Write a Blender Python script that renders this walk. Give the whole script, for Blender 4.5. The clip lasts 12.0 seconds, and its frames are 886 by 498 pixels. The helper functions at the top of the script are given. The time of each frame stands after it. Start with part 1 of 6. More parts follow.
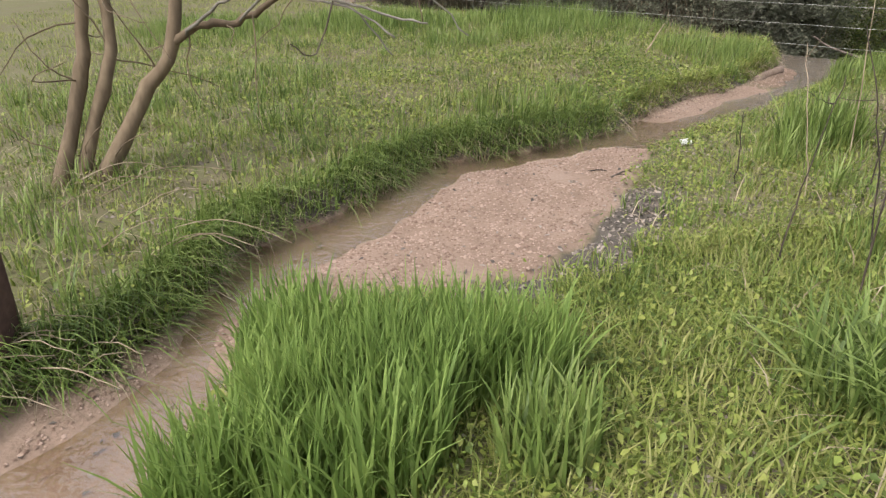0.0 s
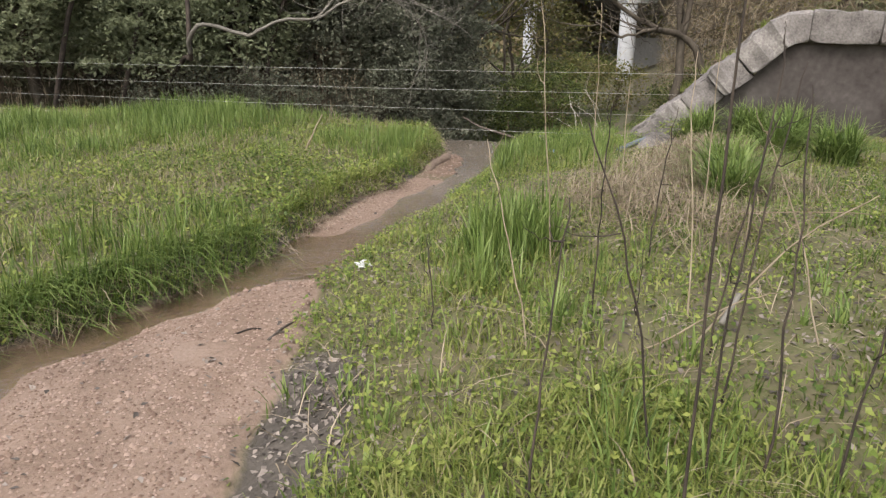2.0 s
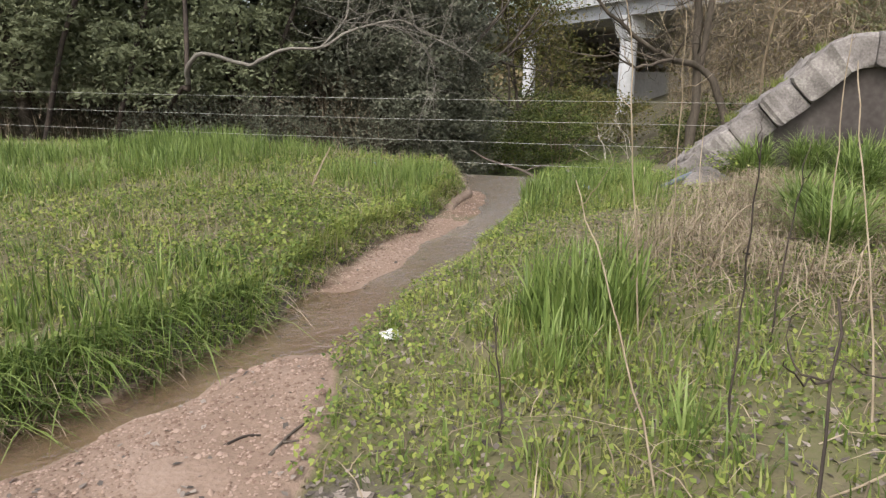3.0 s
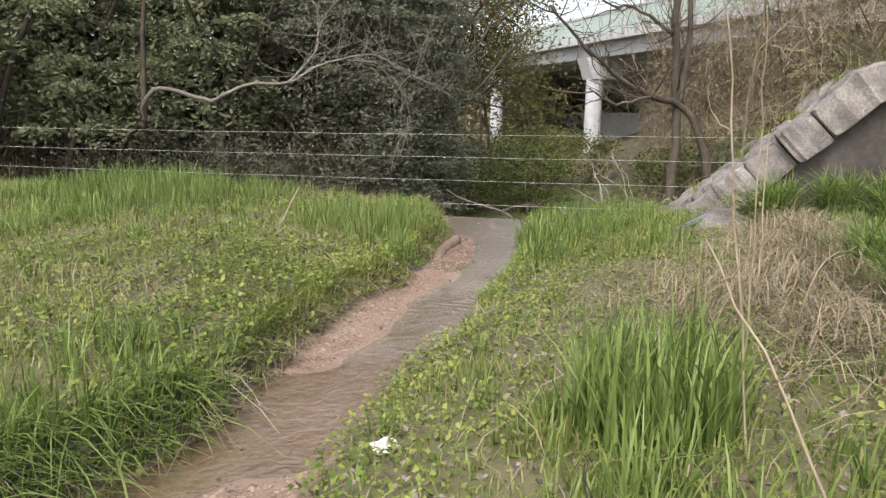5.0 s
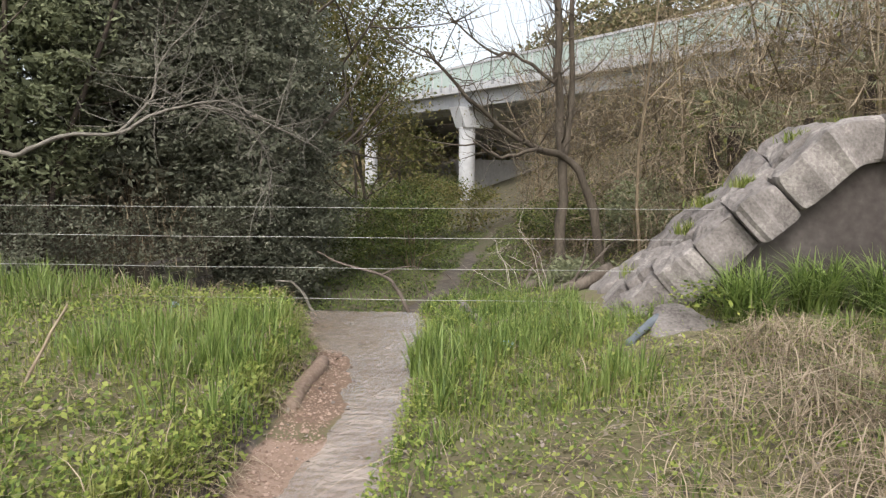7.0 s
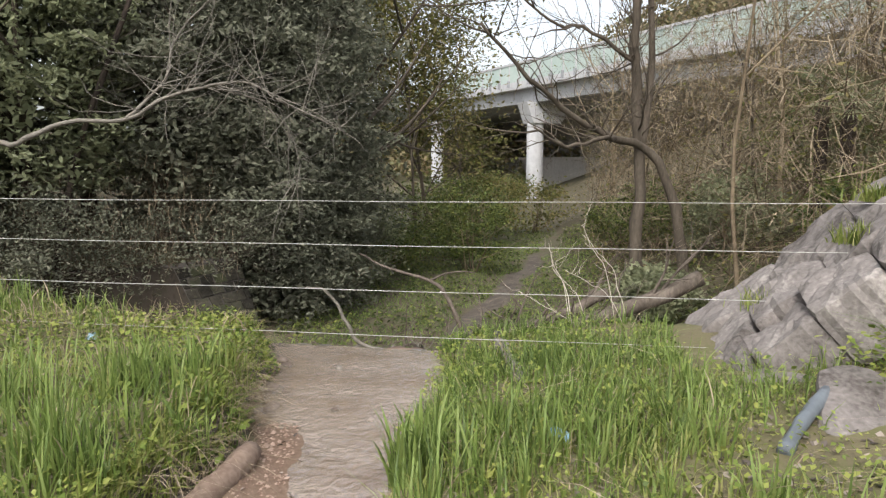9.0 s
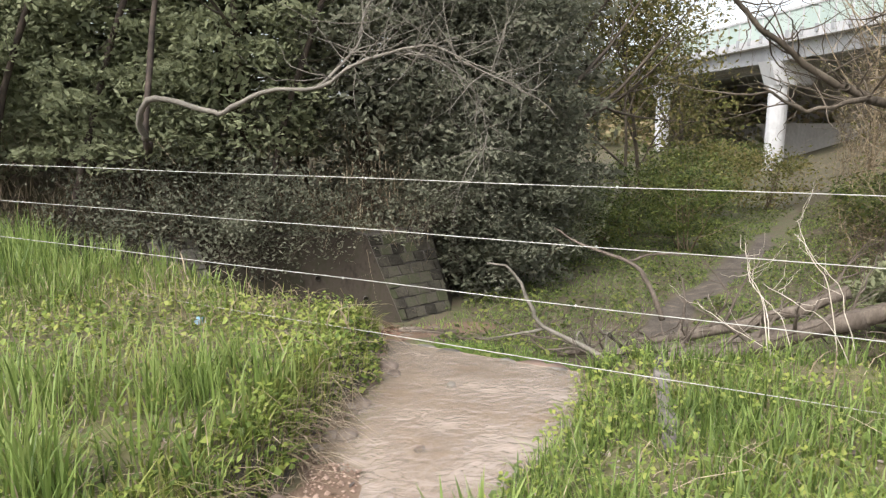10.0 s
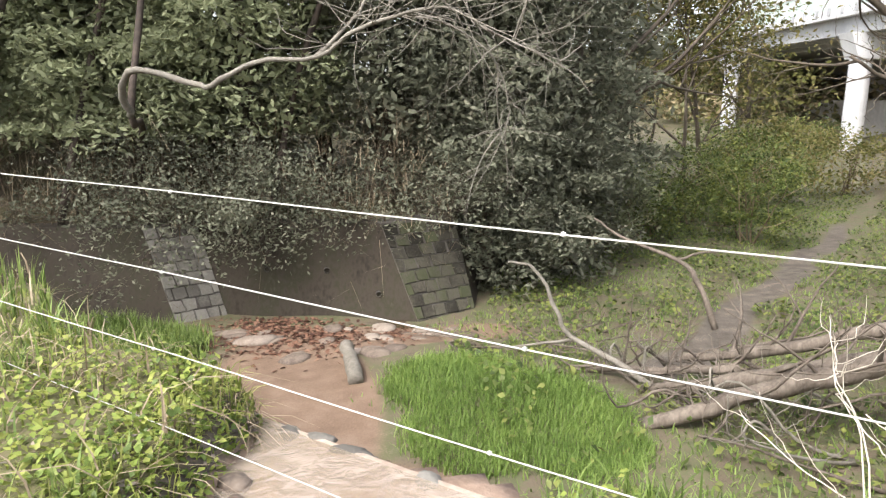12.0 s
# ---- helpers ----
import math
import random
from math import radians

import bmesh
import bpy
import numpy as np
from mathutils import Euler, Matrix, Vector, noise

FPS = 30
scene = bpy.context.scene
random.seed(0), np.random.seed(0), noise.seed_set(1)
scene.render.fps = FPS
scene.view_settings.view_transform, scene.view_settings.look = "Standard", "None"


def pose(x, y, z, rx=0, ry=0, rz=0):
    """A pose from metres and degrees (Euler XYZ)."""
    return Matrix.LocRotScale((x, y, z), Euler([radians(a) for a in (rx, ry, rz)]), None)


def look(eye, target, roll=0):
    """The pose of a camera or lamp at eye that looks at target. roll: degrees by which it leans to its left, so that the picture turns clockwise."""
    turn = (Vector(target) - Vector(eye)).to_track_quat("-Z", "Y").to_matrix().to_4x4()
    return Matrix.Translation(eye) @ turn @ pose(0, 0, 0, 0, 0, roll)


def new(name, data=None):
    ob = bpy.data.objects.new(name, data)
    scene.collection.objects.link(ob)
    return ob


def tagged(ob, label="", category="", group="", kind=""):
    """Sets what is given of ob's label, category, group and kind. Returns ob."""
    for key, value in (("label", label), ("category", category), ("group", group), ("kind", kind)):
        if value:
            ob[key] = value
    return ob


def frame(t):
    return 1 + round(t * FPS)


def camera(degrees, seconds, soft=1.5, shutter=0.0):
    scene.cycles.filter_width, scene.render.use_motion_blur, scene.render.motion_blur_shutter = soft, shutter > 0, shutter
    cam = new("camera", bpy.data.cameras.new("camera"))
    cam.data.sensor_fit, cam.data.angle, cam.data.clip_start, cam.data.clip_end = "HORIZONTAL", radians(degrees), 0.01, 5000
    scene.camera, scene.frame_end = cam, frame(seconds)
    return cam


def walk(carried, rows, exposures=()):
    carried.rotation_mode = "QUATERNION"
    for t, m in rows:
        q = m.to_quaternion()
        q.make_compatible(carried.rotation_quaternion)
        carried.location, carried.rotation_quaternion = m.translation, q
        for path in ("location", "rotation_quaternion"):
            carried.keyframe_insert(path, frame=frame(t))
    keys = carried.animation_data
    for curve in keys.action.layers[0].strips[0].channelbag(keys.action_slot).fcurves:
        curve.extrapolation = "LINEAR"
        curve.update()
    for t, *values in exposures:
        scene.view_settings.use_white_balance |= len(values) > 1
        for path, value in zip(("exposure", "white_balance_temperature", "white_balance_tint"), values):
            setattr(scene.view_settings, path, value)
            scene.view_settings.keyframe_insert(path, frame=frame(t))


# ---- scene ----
cam = camera(66.4, 12.0, 1.3)
METRES, EYE, TILT, LEAN, TURN = 10.5, 1.64, -24.5, 0.0, 0.0
ROWS = [
    (0.0, 0.0, 0.0, 0.0, -0.0, 0.0, 0.0),
    (0.5, 0.0098, 0.0404, 0.0171, -7.97, 0.85, 3.37),
    (1.0, 0.0236, 0.0813, 0.032, -12.46, 3.3, 5.33),
    (1.5, 0.0481, 0.106, 0.0404, -21.15, 3.83, 9.09),
    (2.0, 0.0604, 0.1388, 0.0517, -24.39, 4.76, 10.29),
    (2.5, 0.0667, 0.1821, 0.0703, -24.3, 5.75, 10.13),
    (3.0, 0.0775, 0.2245, 0.0798, -24.52, 7.44, 10.31),
    (5.0, 0.1034, 0.3087, 0.1073, -27.14, 10.25, 11.21),
    (5.5, 0.1241, 0.3376, 0.1206, -30.28, 9.83, 12.66),
    (6.0, 0.1391, 0.3759, 0.1465, -30.61, 10.66, 12.61),
    (6.5, 0.1827, 0.407, 0.1661, -36.51, 10.94, 14.91),
    (7.0, 0.2089, 0.4489, 0.1891, -37.11, 11.8, 15.03),
    (9.0, 0.3486, 0.5737, 0.2283, -31.4, 13.09, 13.36),
    (9.5, 0.3885, 0.6035, 0.2372, -18.69, 14.01, 8.26),
    (10.0, 0.4286, 0.6273, 0.2536, -14.17, 13.36, 6.49),
    (10.5, 0.4563, 0.6599, 0.2712, -11.52, 13.02, 5.09),
    (11.0, 0.4887, 0.6848, 0.2858, -10.89, 12.64, 4.91),
    (11.5, 0.5091, 0.7132, 0.2978, -10.32, 12.21, 4.59),
    (12.0, 0.5238, 0.7392, 0.3053, -9.76, 11.78, 4.32),
]
walk(cam, [(t, pose(0, 0, EYE, TILT, LEAN, TURN) @ pose(METRES * x, METRES * y, METRES * z, 90 + pitch, roll, yaw)) for t, x, y, z, yaw, pitch, roll in ROWS],
     [(0.0, 0.4), (1.5, 0.2), (2.5, 0.25), (5.5, 0.42), (7.0, 0.32), (9.0, 0.35), (9.5, 0.5), (10.5, 0.93), (12.0, 1.2)])

# ---- world, sun ----
world = bpy.data.worlds.new("overcast_sky")
scene.world = world
world.use_nodes = True
wn = world.node_tree.nodes
sky = wn.new("ShaderNodeTexSky")
sky.sky_type = 'NISHITA'
sky.sun_disc = False
sky.sun_elevation, sky.sun_rotation = radians(50), radians(231)
sky.air_density, sky.dust_density, sky.ozone_density = 1.0, 4.0, 0.4
wn["Background"].inputs["Strength"].default_value = 0.24
grey = wn.new("ShaderNodeHueSaturation")  # cloud cover takes the blue out of the sky
grey.inputs["Saturation"].default_value = 0.4
world.node_tree.links.new(sky.outputs[0], grey.inputs["Color"])
world.node_tree.links.new(grey.outputs[0], wn["Background"].inputs[0])
sun_data = bpy.data.lights.new("sun", 'SUN')
sun_data.energy, sun_data.angle, sun_data.color = 1.3, radians(20), (1.0, 0.98, 0.95)
sun = new("sun", sun_data)
sun.matrix_world = look((0, 0, 30), (0.5 * 20, 0.4 * 20, 30 - 0.76 * 20))


# ---- materials ----
def ramp_mat(name, colors, scale=6.0, rough=0.85, bump=0.3, fine=40.0, detail=6.0, island=0.0, spec=0.3, stretch=None, metal=0.0, obj_rand=0.0, trans=0.0):
    """Noise at two scales between several colours, with relief."""
    m = bpy.data.materials.new(name)
    m.use_nodes = True
    nt = m.node_tree
    n, l = nt.nodes, nt.links
    bsdf = n["Principled BSDF"]
    co = n.new("ShaderNodeTexCoord")
    src = co.outputs["Object"]
    if stretch:
        mp = n.new("ShaderNodeMapping")
        mp.inputs["Scale"].default_value = stretch
        l.new(src, mp.inputs[0])
        src = mp.outputs[0]
    big = n.new("ShaderNodeTexNoise")
    big.inputs["Scale"].default_value, big.inputs["Detail"].default_value = scale, detail
    small = n.new("ShaderNodeTexNoise")
    small.inputs["Scale"].default_value, small.inputs["Detail"].default_value = fine, 4
    l.new(src, big.inputs[0]), l.new(src, small.inputs[0])
    mix = n.new("ShaderNodeMath")
    mix.operation = 'MULTIPLY_ADD'
    mix.inputs[1].default_value = 0.4
    l.new(small.outputs[0], mix.inputs[0])
    big2 = n.new("ShaderNodeMath")
    big2.operation = 'MULTIPLY'
    big2.inputs[1].default_value = 0.6
    l.new(big.outputs[0], big2.inputs[0])
    l.new(big2.outputs[0], mix.inputs[2])
    fac = mix.outputs[0]
    if island or obj_rand:
        add = n.new("ShaderNodeMath")
        add.operation = 'MULTIPLY_ADD'
        if island:
            g = n.new("ShaderNodeNewGeometry")
            l.new(g.outputs["Random Per Island"], add.inputs[0])
        else:
            g = n.new("ShaderNodeObjectInfo")
            l.new(g.outputs["Random"], add.inputs[0])
        k = island or obj_rand
        add.inputs[1].default_value = k
        sub = n.new("ShaderNodeMath")
        sub.operation = 'SUBTRACT'
        sub.inputs[1].default_value = k / 2
        l.new(fac, sub.inputs[0])
        l.new(sub.outputs[0], add.inputs[2])
        fac = add.outputs[0]
    ramp = n.new("ShaderNodeValToRGB")
    els = ramp.color_ramp.elements
    while len(els) < len(colors):
        els.new(0.5)
    for i, c in enumerate(colors):
        els[i].position = 0.3 + 0.4 * i / max(1, len(colors) - 1)
        els[i].color = (*c, 1)
    l.new(fac, ramp.inputs[0])
    l.new(ramp.outputs[0], bsdf.inputs["Base Color"])
    bsdf.inputs["Roughness"].default_value = rough
    bsdf.inputs["Specular IOR Level"].default_value = spec
    bsdf.inputs["Metallic"].default_value = metal
    if bump:
        b = n.new("ShaderNodeBump")
        b.inputs["Strength"].default_value, b.inputs["Distance"].default_value = bump, 0.02
        l.new(mix.outputs[0], b.inputs["Height"])
        l.new(b.outputs[0], bsdf.inputs["Normal"])
    if trans:
        tr = n.new("ShaderNodeBsdfTranslucent")
        l.new(ramp.outputs[0], tr.inputs[0])
        ms = n.new("ShaderNodeMixShader")
        ms.inputs[0].default_value = trans
        l.new(bsdf.outputs[0], ms.inputs[1]), l.new(tr.outputs[0], ms.inputs[2])
        l.new(ms.outputs[0], n["Material Output"].inputs[0])
    return m


M = {}


def ground_mat():
    """Soil, sand, river bed, forest floor and mud, blended by the zones stored on the ground."""
    m = ramp_mat("ground_zones", [(0.07, 0.06, 0.036), (0.15, 0.128, 0.075), (0.12, 0.12, 0.05), (0.25, 0.205, 0.145)], 3.0, 0.95, 0.8, 45)
    n, l = m.node_tree.nodes, m.node_tree.links
    bsdf = n["Principled BSDF"]
    ramp = bsdf.inputs["Base Color"].links[0].from_socket
    fac = bsdf.inputs["Normal"].links[0].from_node.inputs["Height"].links[0].from_socket
    zones = [("bed", [(0.06, 0.05, 0.034), (0.13, 0.102, 0.072), (0.085, 0.095, 0.042), (0.17, 0.135, 0.10)]),
             ("forest", [(0.045, 0.036, 0.025), (0.10, 0.078, 0.052), (0.07, 0.068, 0.032), (0.15, 0.12, 0.085)]),
             ("mud", [(0.05, 0.042, 0.034), (0.10, 0.085, 0.07), (0.17, 0.14, 0.115)]),
             ("redsand", [(0.12, 0.08, 0.055), (0.165, 0.112, 0.078), (0.21, 0.15, 0.11)]),
             ("sand", [(0.185, 0.127, 0.092), (0.255, 0.18, 0.135), (0.32, 0.235, 0.183)])]
    col = ramp
    for name, colors in zones:
        r = n.new("ShaderNodeValToRGB")
        while len(r.color_ramp.elements) < len(colors):
            r.color_ramp.elements.new(0.5)
        for i, c in enumerate(colors):
            r.color_ramp.elements[i].position = 0.3 + 0.4 * i / (len(colors) - 1)
            r.color_ramp.elements[i].color = (*c, 1)
        l.new(fac, r.inputs[0])
        at = n.new("ShaderNodeAttribute")
        at.attribute_name = "zone_" + name
        a1 = n.new("ShaderNodeMath")
        a1.operation = 'ADD'
        l.new(at.outputs["Fac"], a1.inputs[0]), l.new(fac, a1.inputs[1])
        mr = n.new("ShaderNodeMapRange")
        mr.inputs["From Min"].default_value, mr.inputs["From Max"].default_value = 0.85, 1.15
        l.new(a1.outputs[0], mr.inputs["Value"])
        mx = n.new("ShaderNodeMixRGB")
        l.new(mr.outputs[0], mx.inputs[0]), l.new(col, mx.inputs[1]), l.new(r.outputs[0], mx.inputs[2])
        col = mx.outputs[0]
    l.new(col, bsdf.inputs["Base Color"])
    return m


M["ground"] = ground_mat()
M["grass"] = ramp_mat("fresh_grass_blade", [(0.085, 0.128, 0.03), (0.155, 0.222, 0.055), (0.215, 0.29, 0.076), (0.26, 0.32, 0.10)], 0.7, 0.5, 0, 3.0, island=0.5, spec=0.35, trans=0.35)
M["grass_yellow"] = ramp_mat("yellow_green_grass", [(0.115, 0.155, 0.034), (0.20, 0.248, 0.054), (0.265, 0.30, 0.078), (0.33, 0.325, 0.12)], 0.7, 0.55, 0, 3.0, island=0.5, spec=0.3, trans=0.35)
M["islet"] = ramp_mat("islet_grass_blade", [(0.13, 0.20, 0.05), (0.20, 0.29, 0.075), (0.27, 0.36, 0.10)], 0.7, 0.55, 0, 3.0, island=0.4, spec=0.2, trans=0.4)
M["herb"] = ramp_mat("herb_leaf", [(0.08, 0.118, 0.024), (0.15, 0.205, 0.038), (0.22, 0.27, 0.055), (0.30, 0.325, 0.08)], 0.9, 0.5, 0, 4.0, island=0.5, spec=0.35, trans=0.3)
M["straw"] = ramp_mat("dry_straw", [(0.16, 0.12, 0.078), (0.285, 0.222, 0.15), (0.43, 0.35, 0.25)], 2, 0.7, 0, 8.0, island=0.5, trans=0.15)
M["deadleaf"] = ramp_mat("dead_leaf", [(0.085, 0.07, 0.06), (0.17, 0.14, 0.12), (0.31, 0.26, 0.22)], 4, 0.8, 0, 20.0, island=0.6)
M["evergreen"] = ramp_mat("evergreen_leaf", [(0.165, 0.18, 0.11), (0.22, 0.24, 0.14), (0.265, 0.285, 0.165), (0.315, 0.325, 0.205)], 0.35, 0.65, 0, 2.0, island=0.35, spec=0.08, trans=0.4)
M["evergreen_grey"] = ramp_mat("grey_evergreen_leaf", [(0.092, 0.094, 0.066), (0.145, 0.151, 0.107), (0.182, 0.19, 0.136), (0.245, 0.243, 0.18)], 0.45, 0.65, 0, 2.0, island=0.35, spec=0.1, trans=0.35)
M["shrub"] = ramp_mat("light_shrub_leaf", [(0.05, 0.075, 0.02), (0.11, 0.14, 0.035), (0.20, 0.22, 0.06)], 0.5, 0.5, 0, 3.0, island=0.5, trans=0.3)
M["spring"] = ramp_mat("spring_leaf", [(0.09, 0.10, 0.03), (0.17, 0.165, 0.05), (0.23, 0.19, 0.085)], 0.4, 0.6, 0, 3.0, island=0.5, spec=0.15, trans=0.35)
M["hill"] = ramp_mat("hill_canopy", [(0.10, 0.105, 0.055), (0.19, 0.175, 0.09), (0.29, 0.23, 0.14)], 0.12, 0.9, 0, 1.0, island=0.6, spec=0.1, trans=0.2)
M["bark"] = ramp_mat("grey_brown_bark", [(0.04, 0.033, 0.025), (0.09, 0.073, 0.055), (0.15, 0.125, 0.097)], 3, 0.9, 0.9, 25, stretch=(1, 1, 0.25))
M["palebark"] = ramp_mat("pale_limb_bark", [(0.10, 0.088, 0.072), (0.175, 0.158, 0.132), (0.26, 0.24, 0.205)], 3, 0.85, 0.7, 25)
M["brownbark"] = ramp_mat("brown_bush_bark", [(0.07, 0.05, 0.032), (0.14, 0.102, 0.066), (0.22, 0.168, 0.11)], 3, 0.9, 0.8, 25, stretch=(1, 1, 0.3))
M["twig"] = ramp_mat("dry_twig", [(0.11, 0.082, 0.052), (0.20, 0.155, 0.10), (0.31, 0.25, 0.17)], 1.5, 0.85, 0, 9.0, island=0.5)
M["darkstem"] = ramp_mat("dark_dead_stem", [(0.02, 0.015, 0.012), (0.045, 0.034, 0.027), (0.08, 0.06, 0.046)], 3, 0.8, 0, 12.0, island=0.4)
M["driftwood"] = ramp_mat("weathered_driftwood", [(0.06, 0.048, 0.038), (0.125, 0.102, 0.082), (0.21, 0.175, 0.145)], 5, 0.9, 1.0, 30, stretch=(1, 1, 0.3))
M["log"] = ramp_mat("brown_log", [(0.15, 0.10, 0.075), (0.26, 0.19, 0.145), (0.34, 0.26, 0.21)], 4, 0.8, 0.6, 40)
M["concrete"] = ramp_mat("silted_concrete", [(0.25, 0.19, 0.148), (0.36, 0.29, 0.235), (0.46, 0.385, 0.325)], 2.2, 0.9, 0.5, 30)
# mottled wall concrete, with the overhanging trees' shade darkened into its colours
M["wallconc"] = ramp_mat("tree_shaded_river_wall", [(0.012, 0.010, 0.008), (0.03, 0.024, 0.018), (0.05, 0.04, 0.03), (0.036, 0.034, 0.02), (0.068, 0.056, 0.042)], 1.6, 0.9, 0.6, 14, detail=9.0, stretch=(1, 1, 0.55))
M["masonry"] = ramp_mat("grey_masonry_stone", [(0.10, 0.092, 0.08), (0.165, 0.152, 0.132), (0.23, 0.215, 0.19)], 3, 0.9, 0.7, 25, obj_rand=0.5)
M["mossmasonry"] = ramp_mat("mossy_masonry_stone", [(0.028, 0.025, 0.019), (0.055, 0.049, 0.037), (0.085, 0.077, 0.058), (0.06, 0.064, 0.034)], 3, 0.9, 0.7, 25, obj_rand=0.5)
M["rock"] = ramp_mat("grey_violet_rock", [(0.07, 0.06, 0.053), (0.155, 0.138, 0.127), (0.22, 0.197, 0.183), (0.35, 0.318, 0.29)], 4.5, 0.95, 1.0, 42, detail=9.0, obj_rand=0.16)
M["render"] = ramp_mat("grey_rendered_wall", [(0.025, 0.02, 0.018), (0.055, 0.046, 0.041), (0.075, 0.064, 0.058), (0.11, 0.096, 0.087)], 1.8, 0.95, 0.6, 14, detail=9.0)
M["mortar"] = ramp_mat("dark_joint", [(0.05, 0.045, 0.04), (0.10, 0.09, 0.08), (0.15, 0.13, 0.115)], 6, 0.95, 0.6, 40)
M["bridge"] = ramp_mat("bridge_concrete", [(0.40, 0.40, 0.41), (0.48, 0.48, 0.49), (0.54, 0.54, 0.55)], 0.25, 0.85, 0.1, 2.0)
M["girder"] = ramp_mat("painted_girder", [(0.26, 0.265, 0.275), (0.32, 0.325, 0.335), (0.37, 0.375, 0.38)], 0.3, 0.7, 0.1, 2.0)
M["barrier"] = ramp_mat("pale_green_noise_barrier", [(0.36, 0.45, 0.41), (0.42, 0.50, 0.46), (0.47, 0.53, 0.50)], 0.3, 0.5, 0.1, 3.0)
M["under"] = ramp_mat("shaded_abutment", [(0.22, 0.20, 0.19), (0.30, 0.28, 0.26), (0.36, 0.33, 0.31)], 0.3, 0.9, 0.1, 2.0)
M["rust"] = ramp_mat("rust_brown_paint", [(0.045, 0.024, 0.02), (0.075, 0.042, 0.035), (0.11, 0.065, 0.05)], 5, 0.7, 0.3, 40)
M["wire"] = ramp_mat("white_poly_wire", [(0.33, 0.32, 0.29), (0.44, 0.43, 0.40), (0.55, 0.54, 0.50)], 10, 0.7, 0, 60)
M["pvc"] = ramp_mat("grey_pvc", [(0.10, 0.115, 0.13), (0.14, 0.158, 0.175), (0.185, 0.205, 0.225)], 5, 0.5, 0.1, 30)
M["white"] = ramp_mat("white_plastic", [(0.55, 0.55, 0.54), (0.70, 0.70, 0.69), (0.80, 0.80, 0.79)], 10, 0.45, 0.3, 50)
M["blue"] = ramp_mat("blue_plastic", [(0.16, 0.30, 0.46), (0.26, 0.42, 0.56), (0.42, 0.55, 0.64)], 10, 0.35, 0.3, 50)
M["stone"] = ramp_mat("river_stone", [(0.11, 0.085, 0.068), (0.19, 0.15, 0.12), (0.28, 0.235, 0.195)], 6, 0.85, 0.5, 40, obj_rand=0.5)
M["rustleaf"] = ramp_mat("rust_brown_leaf_mat", [(0.05, 0.022, 0.014), (0.12, 0.055, 0.034), (0.21, 0.12, 0.08)], 3, 0.7, 0, 15.0, island=0.6)
M["bleached"] = ramp_mat("bleached_dead_stem", [(0.34, 0.29, 0.235), (0.46, 0.41, 0.34), (0.58, 0.53, 0.46)], 4, 0.75, 0, 20.0, island=0.3)
M["gravel"] = ramp_mat("pink_gravel", [(0.17, 0.11, 0.08), (0.26, 0.18, 0.135), (0.36, 0.26, 0.205)], 10, 0.85, 0, 60, island=0.6)


